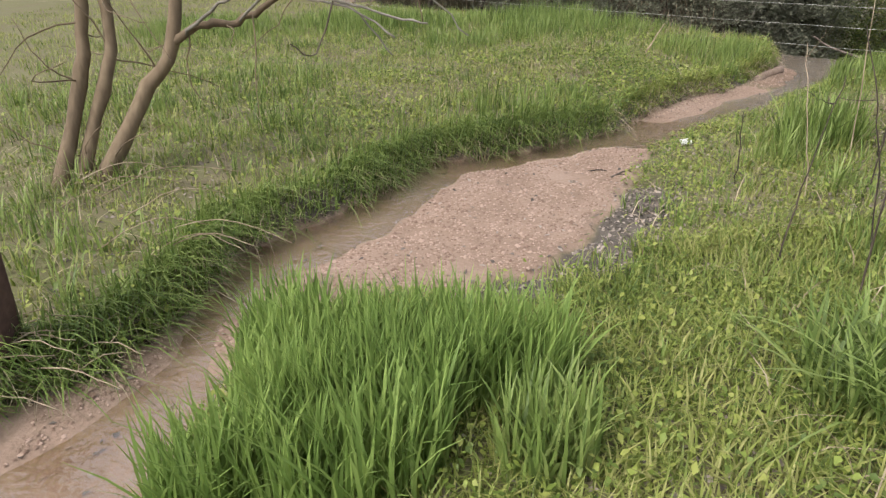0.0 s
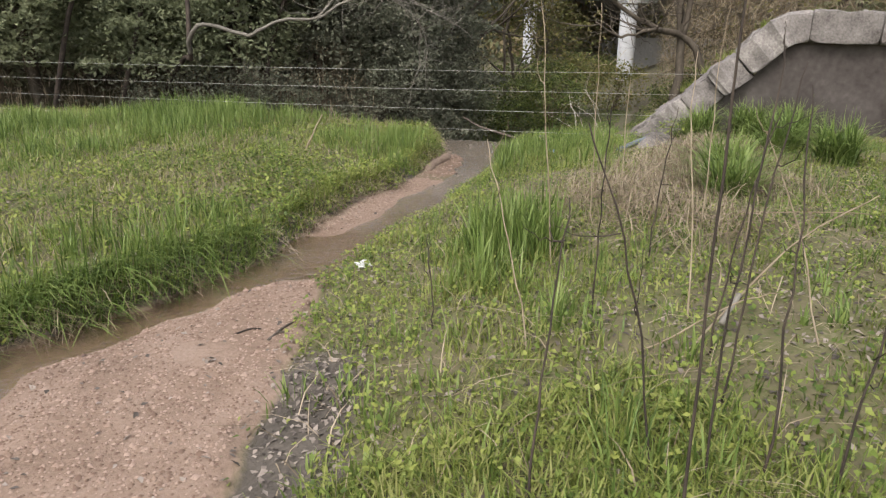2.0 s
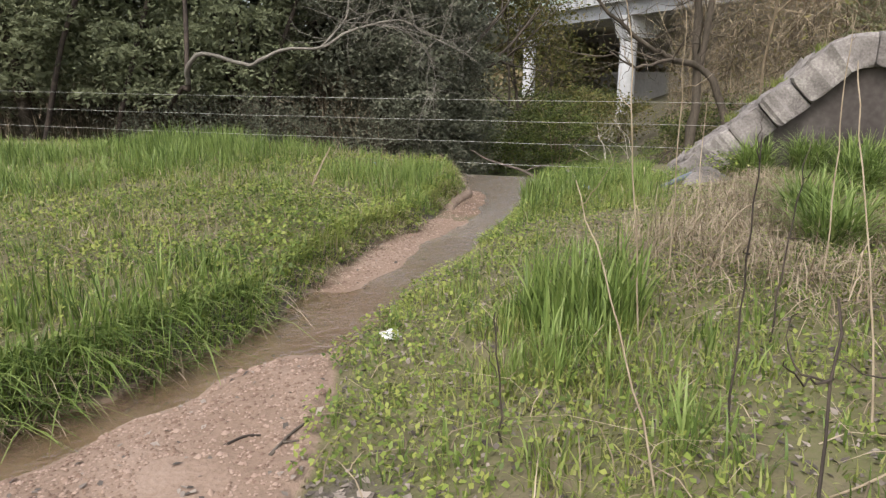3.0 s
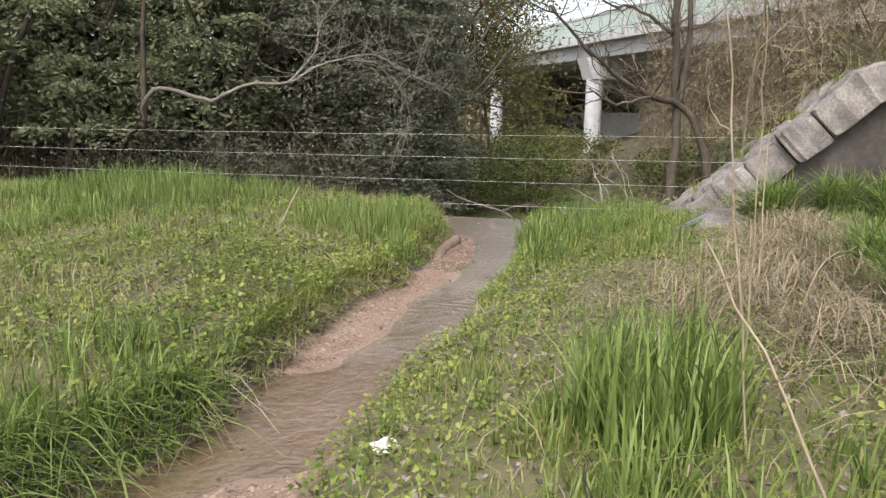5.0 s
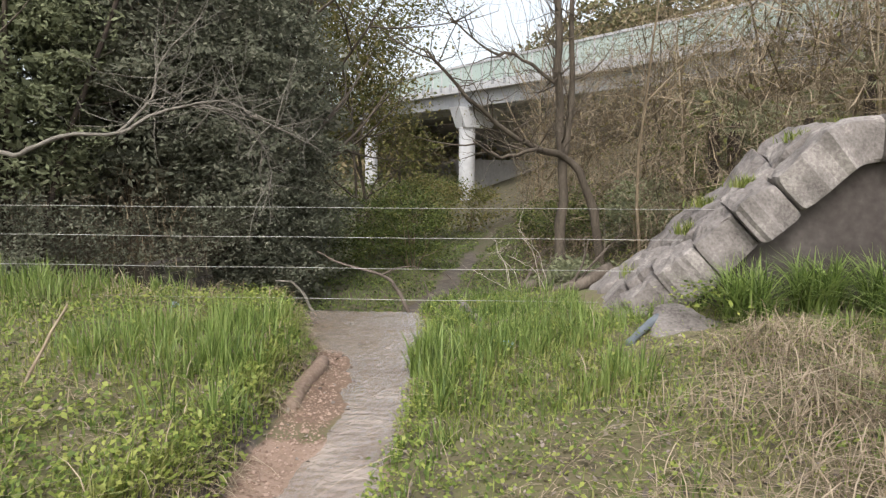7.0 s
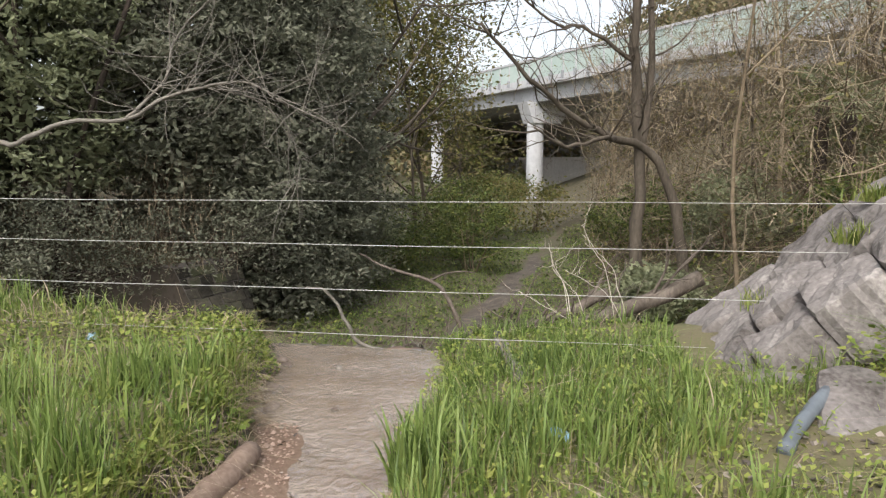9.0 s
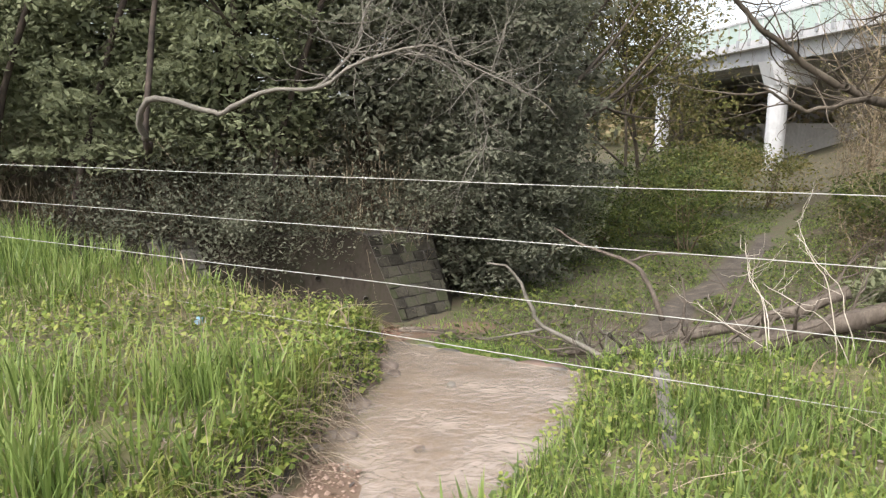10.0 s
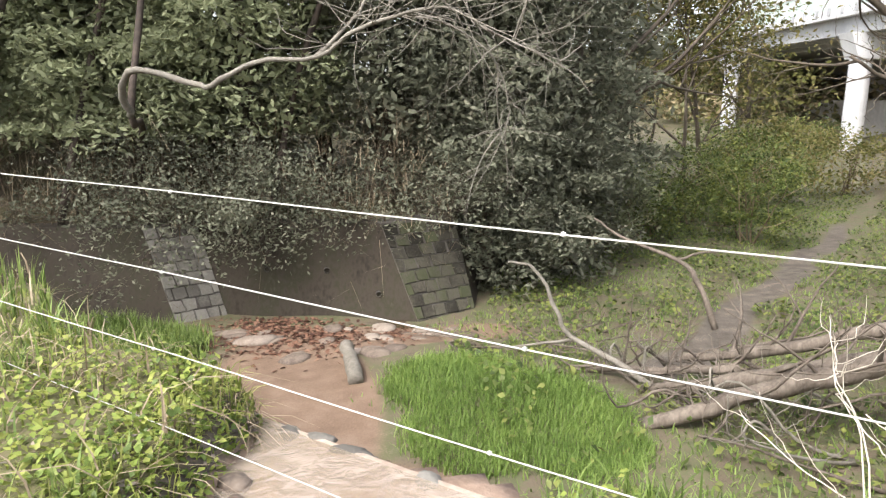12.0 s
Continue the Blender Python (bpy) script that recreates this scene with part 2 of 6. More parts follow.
def water_mat(name, tint, gloss_rough, ripple):
    m = bpy.data.materials.new(name)
    m.use_nodes = True
    n, l = m.node_tree.nodes, m.node_tree.links
    n.remove(n["Principled BSDF"])
    co = n.new("ShaderNodeTexCoord")
    mp = n.new("ShaderNodeMapping")
    mp.inputs["Rotation"].default_value = (0, 0, radians(45))
    mp.inputs["Scale"].default_value = (13, 17, 13)
    l.new(co.outputs["Object"], mp.inputs[0])
    nz = n.new("ShaderNodeTexNoise")
    nz.inputs["Scale"].default_value, nz.inputs["Detail"].default_value, nz.inputs["Distortion"].default_value = 1.0, 4, 0.9
    l.new(mp.outputs[0], nz.inputs[0])
    b = n.new("ShaderNodeBump")
    b.inputs["Strength"].default_value, b.inputs["Distance"].default_value = ripple, 0.02
    l.new(nz.outputs[0], b.inputs["Height"])
    gl = n.new("ShaderNodeBsdfGlossy")
    gl.inputs["Roughness"].default_value = gloss_rough
    l.new(b.outputs[0], gl.inputs["Normal"])
    tr = n.new("ShaderNodeBsdfTransparent")
    tr.inputs[0].default_value = (*tint, 1)
    lw = n.new("ShaderNodeLayerWeight")
    lw.inputs["Blend"].default_value = 0.5
    l.new(b.outputs[0], lw.inputs["Normal"])
    pw = n.new("ShaderNodeMath")
    pw.operation = 'POWER'
    pw.inputs[1].default_value = 1.8
    l.new(lw.outputs["Facing"], pw.inputs[0])
    fr = n.new("ShaderNodeMath")
    fr.operation = 'MULTIPLY_ADD'
    fr.inputs[1].default_value, fr.inputs[2].default_value = 0.95, 0.03
    l.new(pw.outputs[0], fr.inputs[0])
    silt_sheen = n.new("ShaderNodeBsdfDiffuse")  # suspended silt, with the sky's sheen put into its pale colour
    silt_sheen.inputs[0].default_value = (0.49, 0.40, 0.325, 1)
    body = n.new("ShaderNodeMixShader")
    patch = n.new("ShaderNodeTexNoise")
    patch.inputs["Scale"].default_value, patch.inputs["Detail"].default_value = 3.0, 7
    l.new(co.outputs["Object"], patch.inputs[0])
    span = n.new("ShaderNodeMapRange")
    span.inputs["From Min"].default_value, span.inputs["From Max"].default_value = 0.35, 0.65
    span.inputs["To Min"].default_value, span.inputs["To Max"].default_value = 0.5, 1.4
    l.new(patch.outputs[0], span.inputs["Value"])
    sheen_attr = n.new("ShaderNodeAttribute")
    sheen_attr.attribute_name = "silt_sheen"
    load = n.new("ShaderNodeMath")
    load.operation = 'MULTIPLY'
    l.new(span.outputs[0], load.inputs[0]), l.new(sheen_attr.outputs["Fac"], load.inputs[1])
    l.new(load.outputs[0], body.inputs[0])
    l.new(tr.outputs[0], body.inputs[1]), l.new(silt_sheen.outputs[0], body.inputs[2])
    ms = n.new("ShaderNodeMixShader")
    l.new(fr.outputs[0], ms.inputs[0]), l.new(body.outputs[0], ms.inputs[1]), l.new(gl.outputs[0], ms.inputs[2])
    l.new(ms.outputs[0], n["Material Output"].inputs[0])
    return m


M["water"] = water_mat("muddy_stream_water", (0.94, 0.87, 0.76), 0.11, 0.5)
M["pool"] = water_mat("brown_pool_water", (0.86, 0.77, 0.67), 0.1, 0.3)

rng = np.random.default_rng(7)


# ---- mesh helpers ----
def mesh_object(name, verts, faces, mat, parent=None, label="", smooth=False):
    me = bpy.data.meshes.new(name)
    me.from_pydata([tuple(v) for v in verts], [], [tuple(f) for f in faces])
    me.update()
    for m in (mat if isinstance(mat, (list, tuple)) else [mat]):
        me.materials.append(m)
    if smooth:
        me.shade_smooth()
    ob = new(name, me)
    if parent:
        ob.parent = parent
    if label:
        tagged(ob, label)
    return ob


def fast_mesh(name, V, loops, sizes, mat, smooth=False):
    """A mesh from arrays: V (n,3), loops, and the size of each face."""
    me = bpy.data.meshes.new(name)
    me.vertices.add(len(V))
    me.vertices.foreach_set("co", np.asarray(V, np.float32).ravel())
    me.loops.add(len(loops))
    me.loops.foreach_set("vertex_index", np.asarray(loops, np.int32).ravel())
    sizes = np.asarray(sizes, np.int32)
    me.polygons.add(len(sizes))
    me.polygons.foreach_set("loop_start", np.concatenate([[0], np.cumsum(sizes)[:-1]]).astype(np.int32))
    me.update(calc_edges=True)
    me.materials.append(mat)
    if smooth:
        me.shade_smooth()
    return me


def part(name, bm, material, parent, label=""):
    me = bpy.data.meshes.new(name)
    bm.to_mesh(me)
    bm.free()
    me.materials.append(material)
    ob = new(name, me)
    ob.parent = parent
    if label:
        tagged(ob, label)
    return ob


def box_bm(sx, sy, sz, bevel=0.0, at=(0, 0, 0)):
    bm = bmesh.new()
    bmesh.ops.create_cube(bm, size=1.0)
    bmesh.ops.scale(bm, vec=(sx, sy, sz), verts=bm.verts)
    if bevel:
        bmesh.ops.bevel(bm, geom=bm.edges[:], offset=bevel, segments=2, affect='EDGES', profile=0.6)
    bmesh.ops.translate(bm, vec=at, verts=bm.verts)
    return bm


class Tubes:
    """Gathers tapered tubes along polylines into one mesh."""

    def __init__(self, sides=6):
        self.v, self.f, self.k, self.n = [], [], sides, 0

    def add(self, pts, radii):
        P = np.asarray(pts, float)
        R = np.asarray(radii, float)
        T = np.gradient(P, axis=0)
        T /= np.linalg.norm(T, axis=1)[:, None] + 1e-9
        ref = np.array([0.0, 0, 1]) if abs(T[0][2]) < 0.8 else np.array([1.0, 0, 0])
        A = np.cross(T, ref)
        A /= np.linalg.norm(A, axis=1)[:, None] + 1e-9
        B = np.cross(T, A)
        ang = np.arange(self.k) * 2 * math.pi / self.k
        ring = P[:, None] + R[:, None, None] * (A[:, None] * np.cos(ang)[None, :, None] + B[:, None] * np.sin(ang)[None, :, None])
        self.v.append(ring.reshape(-1, 3))
        m, k = len(P), self.k
        i, j = np.meshgrid(np.arange(m - 1), np.arange(k), indexing="ij")
        j2 = (j + 1) % k
        q = np.stack([i * k + j, i * k + j2, (i + 1) * k + j2, (i + 1) * k + j], -1).reshape(-1, 4)
        self.f.append(q + self.n)
        self.n += m * k

    def mesh(self, name, mat):
        V, F = np.concatenate(self.v), np.concatenate(self.f)
        return fast_mesh(name, V, F.ravel(), np.full(len(F), 4), mat, True)


def leaves_mesh(name, C, size, mat, up=0.3, aspect=0.45, folded=True):
    """Leaf blades at the points C, each a folded diamond turned at random."""
    n = len(C)
    d = rng.normal(size=(n, 3))
    d[:, 2] = d[:, 2] * 0.6 - 0.25
    d /= np.linalg.norm(d, axis=1)[:, None]
    w = np.cross(d, rng.normal(size=(n, 3)) + np.array([0, 0, up * 5]))
    w /= np.linalg.norm(w, axis=1)[:, None] + 1e-9
    s = (size * rng.uniform(0.6, 1.3, n))[:, None]
    a, b = C - d * s * 0.5, C + d * s * 0.5
    nrm = np.cross(d, w)
    l = C + w * s * aspect * 0.5 + nrm * s * 0.08
    r = C - w * s * aspect * 0.5 + nrm * s * 0.08
    V = np.stack([a, l, b, r], 1).reshape(-1, 3)
    base = np.arange(n)[:, None] * 4
    F = base + np.array([[0, 1, 2, 3]])
    return fast_mesh(name, V, F.ravel(), np.full(n, 4), mat)


def blades_mesh(name, P, h, mat, width=0.006, lean=0.35, segs=3, droop=0.3, flat=0.0, az=None):
    """Curved tapering blades rooted at P with heights h."""
    n = len(P)
    az = rng.uniform(0, 2 * math.pi, n) if az is None else az
    dirv = np.stack([np.cos(az), np.sin(az), np.zeros(n)], 1)
    side = np.stack([-np.sin(az), np.cos(az), np.zeros(n)], 1)
    k = np.abs(rng.normal(lean, lean * 0.6, n))[:, None]
    ws = width * rng.uniform(0.6, 1.5, n)[:, None]
    rows = []
    for i in range(segs + 1):
        u = i / segs
        c = P + np.array([0, 0, 1.0]) * (h[:, None] * (u - droop * k * u ** 2.5)) * (1 - flat) + dirv * (h[:, None] * k * u ** 1.8)
        if i < segs:
            wd = ws * (1 - 0.75 * u ** 2)
            rows += [c - side * wd, c + side * wd]
        else:
            rows.append(c)
    V = np.stack(rows, 1)
    m = V.shape[1]
    quads = [[2 * i, 2 * i + 1, 2 * i + 3, 2 * i + 2] for i in range(segs - 1)]
    tri = [2 * segs - 2, 2 * segs - 1, 2 * segs]
    pat = np.array(sum(quads, []) + tri)
    loops = (np.arange(n)[:, None] * m + pat[None]).ravel()
    sizes = np.tile([4] * (segs - 1) + [3], n)
    return fast_mesh(name, V.reshape(-1, 3), loops, sizes, mat)


def stuff(name, me, label, category, kind="stuff"):
    return tagged(new(name, me), label, category, kind=kind)


def vnoise(x, y, f, seed=0.0):
    """Cheap smooth noise in -1..1 from a few sines."""
    x, y = x * f + seed, y * f - seed * 1.7
    return (np.sin(1.0 * x + 1.7 * y) + np.sin(2.3 * x - 1.1 * y + 1.3) * 0.7 + np.sin(-1.9 * x + 2.9 * y + 4.1) * 0.5 + np.sin(4.3 * x + 3.7 * y) * 0.3) / 2.5


# ---- plan: s runs downstream, c runs across to the right ----
NX, NY = 0.689, 0.725


def sc(x, y):
    return NX * x + NY * y, NY * x - NX * y


def xy(s, c):
    return NX * s + NY * c, NY * s - NX * c


LEFT = [(-7, -5), (-2.6, 0.3), (-2.1, 1.3), (-1.65, 2.03), (-1.36, 2.31), (-1.21, 2.93), (-1.18, 3.53), (-0.68, 4.14), (-0.11, 5.26), (0.71, 5.62), (1.5, 6.15), (1.95, 6.7), (2.4, 7.2), (2.77, 7.6), (3.3, 7.95), (3.89, 8.62), (4.55, 9.4), (4.72, 9.85), (5.08, 10.5), (5.22, 11.05)]
RIGHT = [(-5, -5), (-1.5, 0.0), (-1.1, 1.0), (-0.9, 1.66), (-0.85, 2.62), (-0.5, 2.8), (0.1, 3.02), (0.45, 3.2), (0.8, 3.62), (1.12, 4.2), (1.55, 5.06), (1.79, 5.61), (2.43, 6.3), (3.2, 6.95), (3.9, 7.62), (4.54, 8.26), (5.2, 9.1), (5.75, 9.65), (6.14, 10.2)]
sL, cL = zip(*[sc(*p) for p in LEFT])
sR, cR = zip(*[sc(*p) for p in RIGHT])
LIP = 11.72
FARWALL = [(-30, 31), (-12, 25.5), (-2, 21.3), (3.1, 20.3), (3.9, 20.75), (7.3, 19.9), (8.45, 20.4), (9.6, 24), (14, 33), (40, 75), (70, 130)]
BED = -2.5


def edges(x, y):
    s, c = sc(x, y)
    w = 0.05 * vnoise(x, y, 6.0, 2.0)
    return s, c, np.interp(s, sL, cL) + w, np.interp(s, sR, cR) + w


def behind_wall(x, y):
    """Distance behind the far bank's wall line (negative in the river)."""
    best = np.full(np.shape(x), 1e9)
    sign = np.ones(np.shape(x))
    for (ax, ay), (bx, by) in zip(FARWALL[:-1], FARWALL[1:]):
        ux, uy = bx - ax, by - ay
        L = math.hypot(ux, uy)
        t = np.clip(((x - ax) * ux + (y - ay) * uy) / L ** 2, 0, 1)
        d = np.hypot(x - ax - t * ux, y - ay - t * uy)
        cr = ux * (y - ay) - uy * (x - ax)
        near = d < best - 1e-6
        best = np.where(near, d, best)
        sign = np.where(near, np.sign(cr), sign)
    return best * sign


def bank_edge(c):
    """Where the upper terrace ends, along s."""
    return LIP + 0.12 * np.sin(c * 1.7) + 0.08 * np.sin(c * 4.1 + 1) + np.where(c > -2.4, 0.15, 0.0)


def bar(s, c, l, r):
    """Height of the bed in the channel: gravel bars above the water, pools below."""
    u = np.clip((c - l) / np.maximum(r - l, 0.1), 0, 1)
    up = np.clip((u - 0.34 - 0.1 * np.sin(s * 1.3)) * 0.22, -0.03, 0.05)
    mid = np.clip((0.42 + 0.06 * np.sin(s * 3) - u) * 0.2, -0.03, 0.04)
    a = np.clip((s - 4.75 - 0.35 * u) / 0.4, 0, 1)
    a2 = np.clip((s - 6.1) / 0.4, 0, 1)
    b = np.clip((s - 9.6) / 0.8, 0, 1)
    flat = -0.02
    z = up * (1 - a) + flat * a * (1 - a2) + mid * a2 * (1 - b) + b * (np.clip((0.3 - u) * 0.15, -0.014, 0.02) * (s < 10.25) - 0.035 * (s >= 10.25))
    first = np.clip((1.6 - s) / 0.8, 0, 1)
    z = z * (1 - first) + first * np.clip((0.3 - u) * 0.2, -0.025, 0.05)
    return z


def hill(x, y, s, c):
    """The wooded slope on the right, beyond the river and behind the stone bank."""
    h1 = np.clip((c + 1.2 + 0.04 * (s - 14)) * 0.42, 0, 14) * np.clip((s - 12.2) / 1.5, 0, 1)
    return h1


def bank_frame(x, y):
    """Distance behind the crest of the stone bank, and along it towards the hill."""
    return (x - 7.117) * 0.75 + (y - 7.967) * 0.66, (x - 7.117) * 0.66 - (y - 7.967) * 0.75


def before_bank(x, y):
    back, along = bank_frame(x, y)
    return (back < -0.04) | (along < -0.85)


def ground_z(x, y):
    x, y = np.asarray(x, float), np.asarray(y, float)
    s, c, l, r = edges(x, y)
    dl, dr = l - c, c - r
    left = 0.17 * np.clip(dl / 0.16, 0, 1) + 0.05 * np.clip((dl - 0.2) / 2, 0, 1) + 0.03 * vnoise(x, y, 1.3)
    right = 0.09 * np.clip(dr / 0.2, 0, 1) + 0.14 * np.clip((dr - 0.3) / 0.9, 0, 1) + 0.22 * np.clip((dr - 1.2) / 2.0, 0, 1) + 0.025 * vnoise(x, y, 1.6, 3)
    z = np.where(dl > 0, left, np.where(dr > 0, right, bar(s, c, l, r)))
    z = np.where((dl <= 0) & (dr <= 0), z + 0.006 * vnoise(x, y, 9.0), z)
    # platform behind the stone bank
    back, along = bank_frame(x, y)
    crest = np.minimum(0.74 + 0.93 * along, 1.75)
    plat = crest - 0.32 + 0.2 * np.clip(along - 3.0, 0, 20)
    z = np.where((back > 0.3) & (along > -0.6), np.maximum(z, plat * np.clip((back - 0.3) / 0.1, 0, 1)), z)
    # down to the river
    e = bank_edge(c)
    chan = (dl < 0.05) & (dr < 0.1)
    drop = np.clip((s - e) / np.where(chan, 0.06, 1.3 + 0.3 * np.sin(c)), 0, 1)
    bed = BED + 0.06 * vnoise(x, y, 0.8, 5) - 0.016 * np.clip(s - 18, 0, 90)
    bed = bed + 0.16 * np.exp(-(((x - 9.0) / 1.6) ** 2 + ((y - 13.6) / 1.6) ** 2))
    bed = bed + 0.22 * np.exp(-(((x - 7.4) / 2.2) ** 2 + ((y - 16.4) / 1.6) ** 2))
    stream = np.exp(-((c + 4.0 + 3.2 * np.exp(-((s - 15.2) / 1.6) ** 2)) / 0.9) ** 2)
    bed = bed - 0.14 * stream * np.clip((s - 17.5) / 2, 0, 1)
    bed = bed + hill(x, y, s, c)
    bw = behind_wall(x, y)
    wall_top = -1.0 - 1.2 * np.clip((s - 21.5) / 4, 0, 1)
    slope = np.clip(bw - 1.0, 0, 60) * 0.34 * np.clip(1.2 - (s - 30) / 40, 0.0, 1)
    rise = np.clip((bw - 0.55) / 0.35, 0, 1)
    bed = bed * (1 - rise) + np.maximum(bed, wall_top + slope + 0.15 * vnoise(x, y, 0.5) * np.clip(bw - 1, 0, 1)) * rise
    bed = bed + 25 * np.clip((s - 118) / 60, 0, 1) * (0.8 + 0.15 * np.sin(c / 17)) + np.clip((s - 118) / 60, 0, 1) * np.clip((c + 20) * 0.12, -8, 14)
    z = np.where(s > e, z * (1 - drop) + bed * drop, z)
    return z


# ---- ground ----
gx = np.unique(np.round(np.concatenate([np.linspace(-400, -30, 16), np.linspace(-30, -6, 30), np.arange(-6, -2.5, 0.15), np.arange(-2.5, 8, 0.085), np.arange(8, 16, 0.22), np.linspace(16, 60, 60), np.linspace(60, 400, 20)]), 3))
gy = np.unique(np.round(np.concatenate([np.linspace(-300, -20, 12), np.linspace(-20, 0, 24), np.arange(0, 12.6, 0.08), np.arange(12.6, 24, 0.2), np.linspace(24, 70, 60), np.linspace(70, 500, 24)]), 3))
GX, GY = np.meshgrid(gx, gy, indexing="ij")
GZ = ground_z(GX, GY)
gv = np.stack([GX, GY, GZ], -1).reshape(-1, 3)
ny = len(gy)
i, j = np.meshgrid(np.arange(len(gx) - 1), np.arange(ny - 1), indexing="ij")
gf = np.stack([i * ny + j, (i + 1) * ny + j, (i + 1) * ny + j + 1, i * ny + j + 1], -1).reshape(-1, 4)
gme = fast_mesh("ground", gv, gf.ravel(), np.full(len(gf), 4), M["ground"], True)
vx, vy = gv[:, 0], gv[:, 1]
s_, c_, l_, r_ = edges(vx, vy)
riv = s_ > bank_edge(c_) + 0.02
inside = np.minimum(c_ - l_, r_ - c_)


def ease(v, a, b):
    return np.clip((v - a) / (b - a), 0, 1)


zone = {"sand": ease(inside, -0.10, 0.06) * ~(riv & (s_ > LIP + 0.1)),
        "mud": np.maximum(ease(l_ - c_, -0.05, 0.05) * ease(l_ - c_, 0.2, 0.1), ease(c_ - r_, -0.05, 0.1) * ease(c_ - r_, 0.55, 0.36) * ease(s_, 1.9, 2.4) * ease(s_, 4.5, 3.9)) * ~riv,
        "redsand": np.zeros(len(vx)), "bed": riv * 1.0,
        "forest": riv * np.maximum(ease(behind_wall(vx, vy), 0.2, 0.5), ease(hill(vx, vy, s_, c_), 0.1, 0.4))}
u_ = (c_ - l_) / np.maximum(r_ - l_, 0.1)
fan = riv * ease(-behind_wall(vx, vy), 0.2, 0.5) * np.maximum(ease(np.hypot((vx - 6.0) / 1.4, (vy - 13.0) / 2.0), 1.1, 0.8), np.maximum(ease(np.hypot((vx - 5.0) / 1.3, (vy - 16.6) / 3.2), 1.1, 0.75), ease(np.hypot((vx - 6.6) / 2.6, (vy - 19.1) / 0.7), 1.1, 0.75)))
zone["redsand"] = (inside > 0) * ease(s_, 8.2, 9.0) * ease(s_, 10.5, 10.2) * ease(u_, 0.62, 0.4) * 0.8
zone["redsand"] = np.maximum(zone["redsand"], fan)
track = ease(np.abs(c_ + 4.07 - 0.1 * (s_ - 20.7) + 0.15 * np.sin(s_ * 1.1)), 0.55, 0.25) * ease(s_, 18.5, 20) * ease(s_, 40, 34)
zone["sand"] = np.maximum(zone["sand"] * (1 - 0.75 * (zone["redsand"] > 0.3)), 0.3 * track)
zone["mud"] = np.maximum(zone["mud"], track)
for name, val in zone.items():
    gme.attributes.new("zone_" + name, 'FLOAT', 'POINT').data.foreach_set("value", val.astype(np.float32))
tagged(new("ground", gme), "grassy stream banks of soil, sand and leaf litter", "ground", kind="structure")


def stream_water(s0, s1, z, step, across, swell, grow=0.06):
    """A water sheet that fills the channel, with small waves running down it."""
    S = np.arange(s0, s1 + 1e-6, step)
    U = np.linspace(0, 1, across)
    l, r = np.interp(S, sL, cL) - grow, np.interp(S, sR, cR) + grow
    C = l[:, None] + (r - l)[:, None] * U[None]
    X, Y = xy(S[:, None] + 0 * C, C)
    T = S[:, None] + 0.05 * vnoise(X, Y, 5.0, 3)
    wave = np.sin(T * 78 + 2.2 * vnoise(X, Y, 3.1, 1)) + 0.8 * np.sin(T * 51 + C * 17 + 1.5 * vnoise(X, Y, 4.0, 6)) + 0.6 * np.sin(T * 96 - C * 33)
    wave = wave * (0.55 + 0.45 * vnoise(X, Y, 2.3, 9)) * (np.clip((S - 5.9) / 1.2, 0.1, 1) * np.clip((10.6 - S) / 0.6, 0.12, 1))[:, None]
    V = np.stack([X, Y, z + swell * wave], -1).reshape(-1, 3)
    k = len(U)
    i, j = np.meshgrid(np.arange(len(S) - 1), np.arange(k - 1), indexing="ij")
    F = np.stack([i * k + j, i * k + j + 1, (i + 1) * k + j + 1, (i + 1) * k + j], -1).reshape(-1, 4)
    me = fast_mesh("water", V, F.ravel(), np.full(len(F), 4), M["water"], True)
    # paler downstream: muddy water plus reflected sky, laid in as diffuse colour
    silt_sheen = 0.1 + 0.47 * np.clip((S[:, None] + 0.5 * vnoise(X, Y, 2.0, 4) - 6.2) / 1.8, 0, 1)
    me.attributes.new("silt_sheen", 'FLOAT', 'POINT').data.foreach_set("value", silt_sheen.ravel().astype(np.float32))
    return tagged(new("water", me), "thin sheet of rippled muddy stream water over pink sand", "water", kind="structure")


stream_water(-5, 5.9, 0.0, 0.1, 14, 0.0012)
stream_water(5.9, LIP - 0.02, 0.0, 0.017, 36, 0.0015)


# ---- concrete sill at the lip, kerb, far bank walls ----
def prism(name, base, top, mat, parent=None, label=""):
    """A solid between two rings of corners."""
    n = len(base)
    V = list(base) + list(top)
    F = [tuple(range(n))[::-1], tuple(range(n, 2 * n))] + [(i, (i + 1) % n, n + (i + 1) % n, n + i) for i in range(n)]
    return mesh_object(name, V, F, mat, parent, label)


def sill():
    xs = [(-4.3, 10.2), (-2.25, 10.2), (-2.25, LIP + 0.02), (-4.3, LIP + 0.02)]
    b = [(*xy(s, c), -1.2) for c, s in xs]
    t = [(*xy(s, c), -0.014) for c, s in xs]
    ob = prism("concrete_sill", b, t, M["concrete"])
    tagged(ob, "stained concrete sill where the stream spills over", "sill", kind="structure")


sill()


WALL = [(-30, 31), (-12, 25.5), (-2, 21.3), (3.1, 20.3), (3.9, 20.75), (7.3, 19.9), (8.45, 20.4), (9.6, 24), (11, 27)]
BATTER = [0.3, 0.3, 0.3, 0.5, 0.3, 0.5, 0.3, 0.3]
WALL_TOP = -0.88


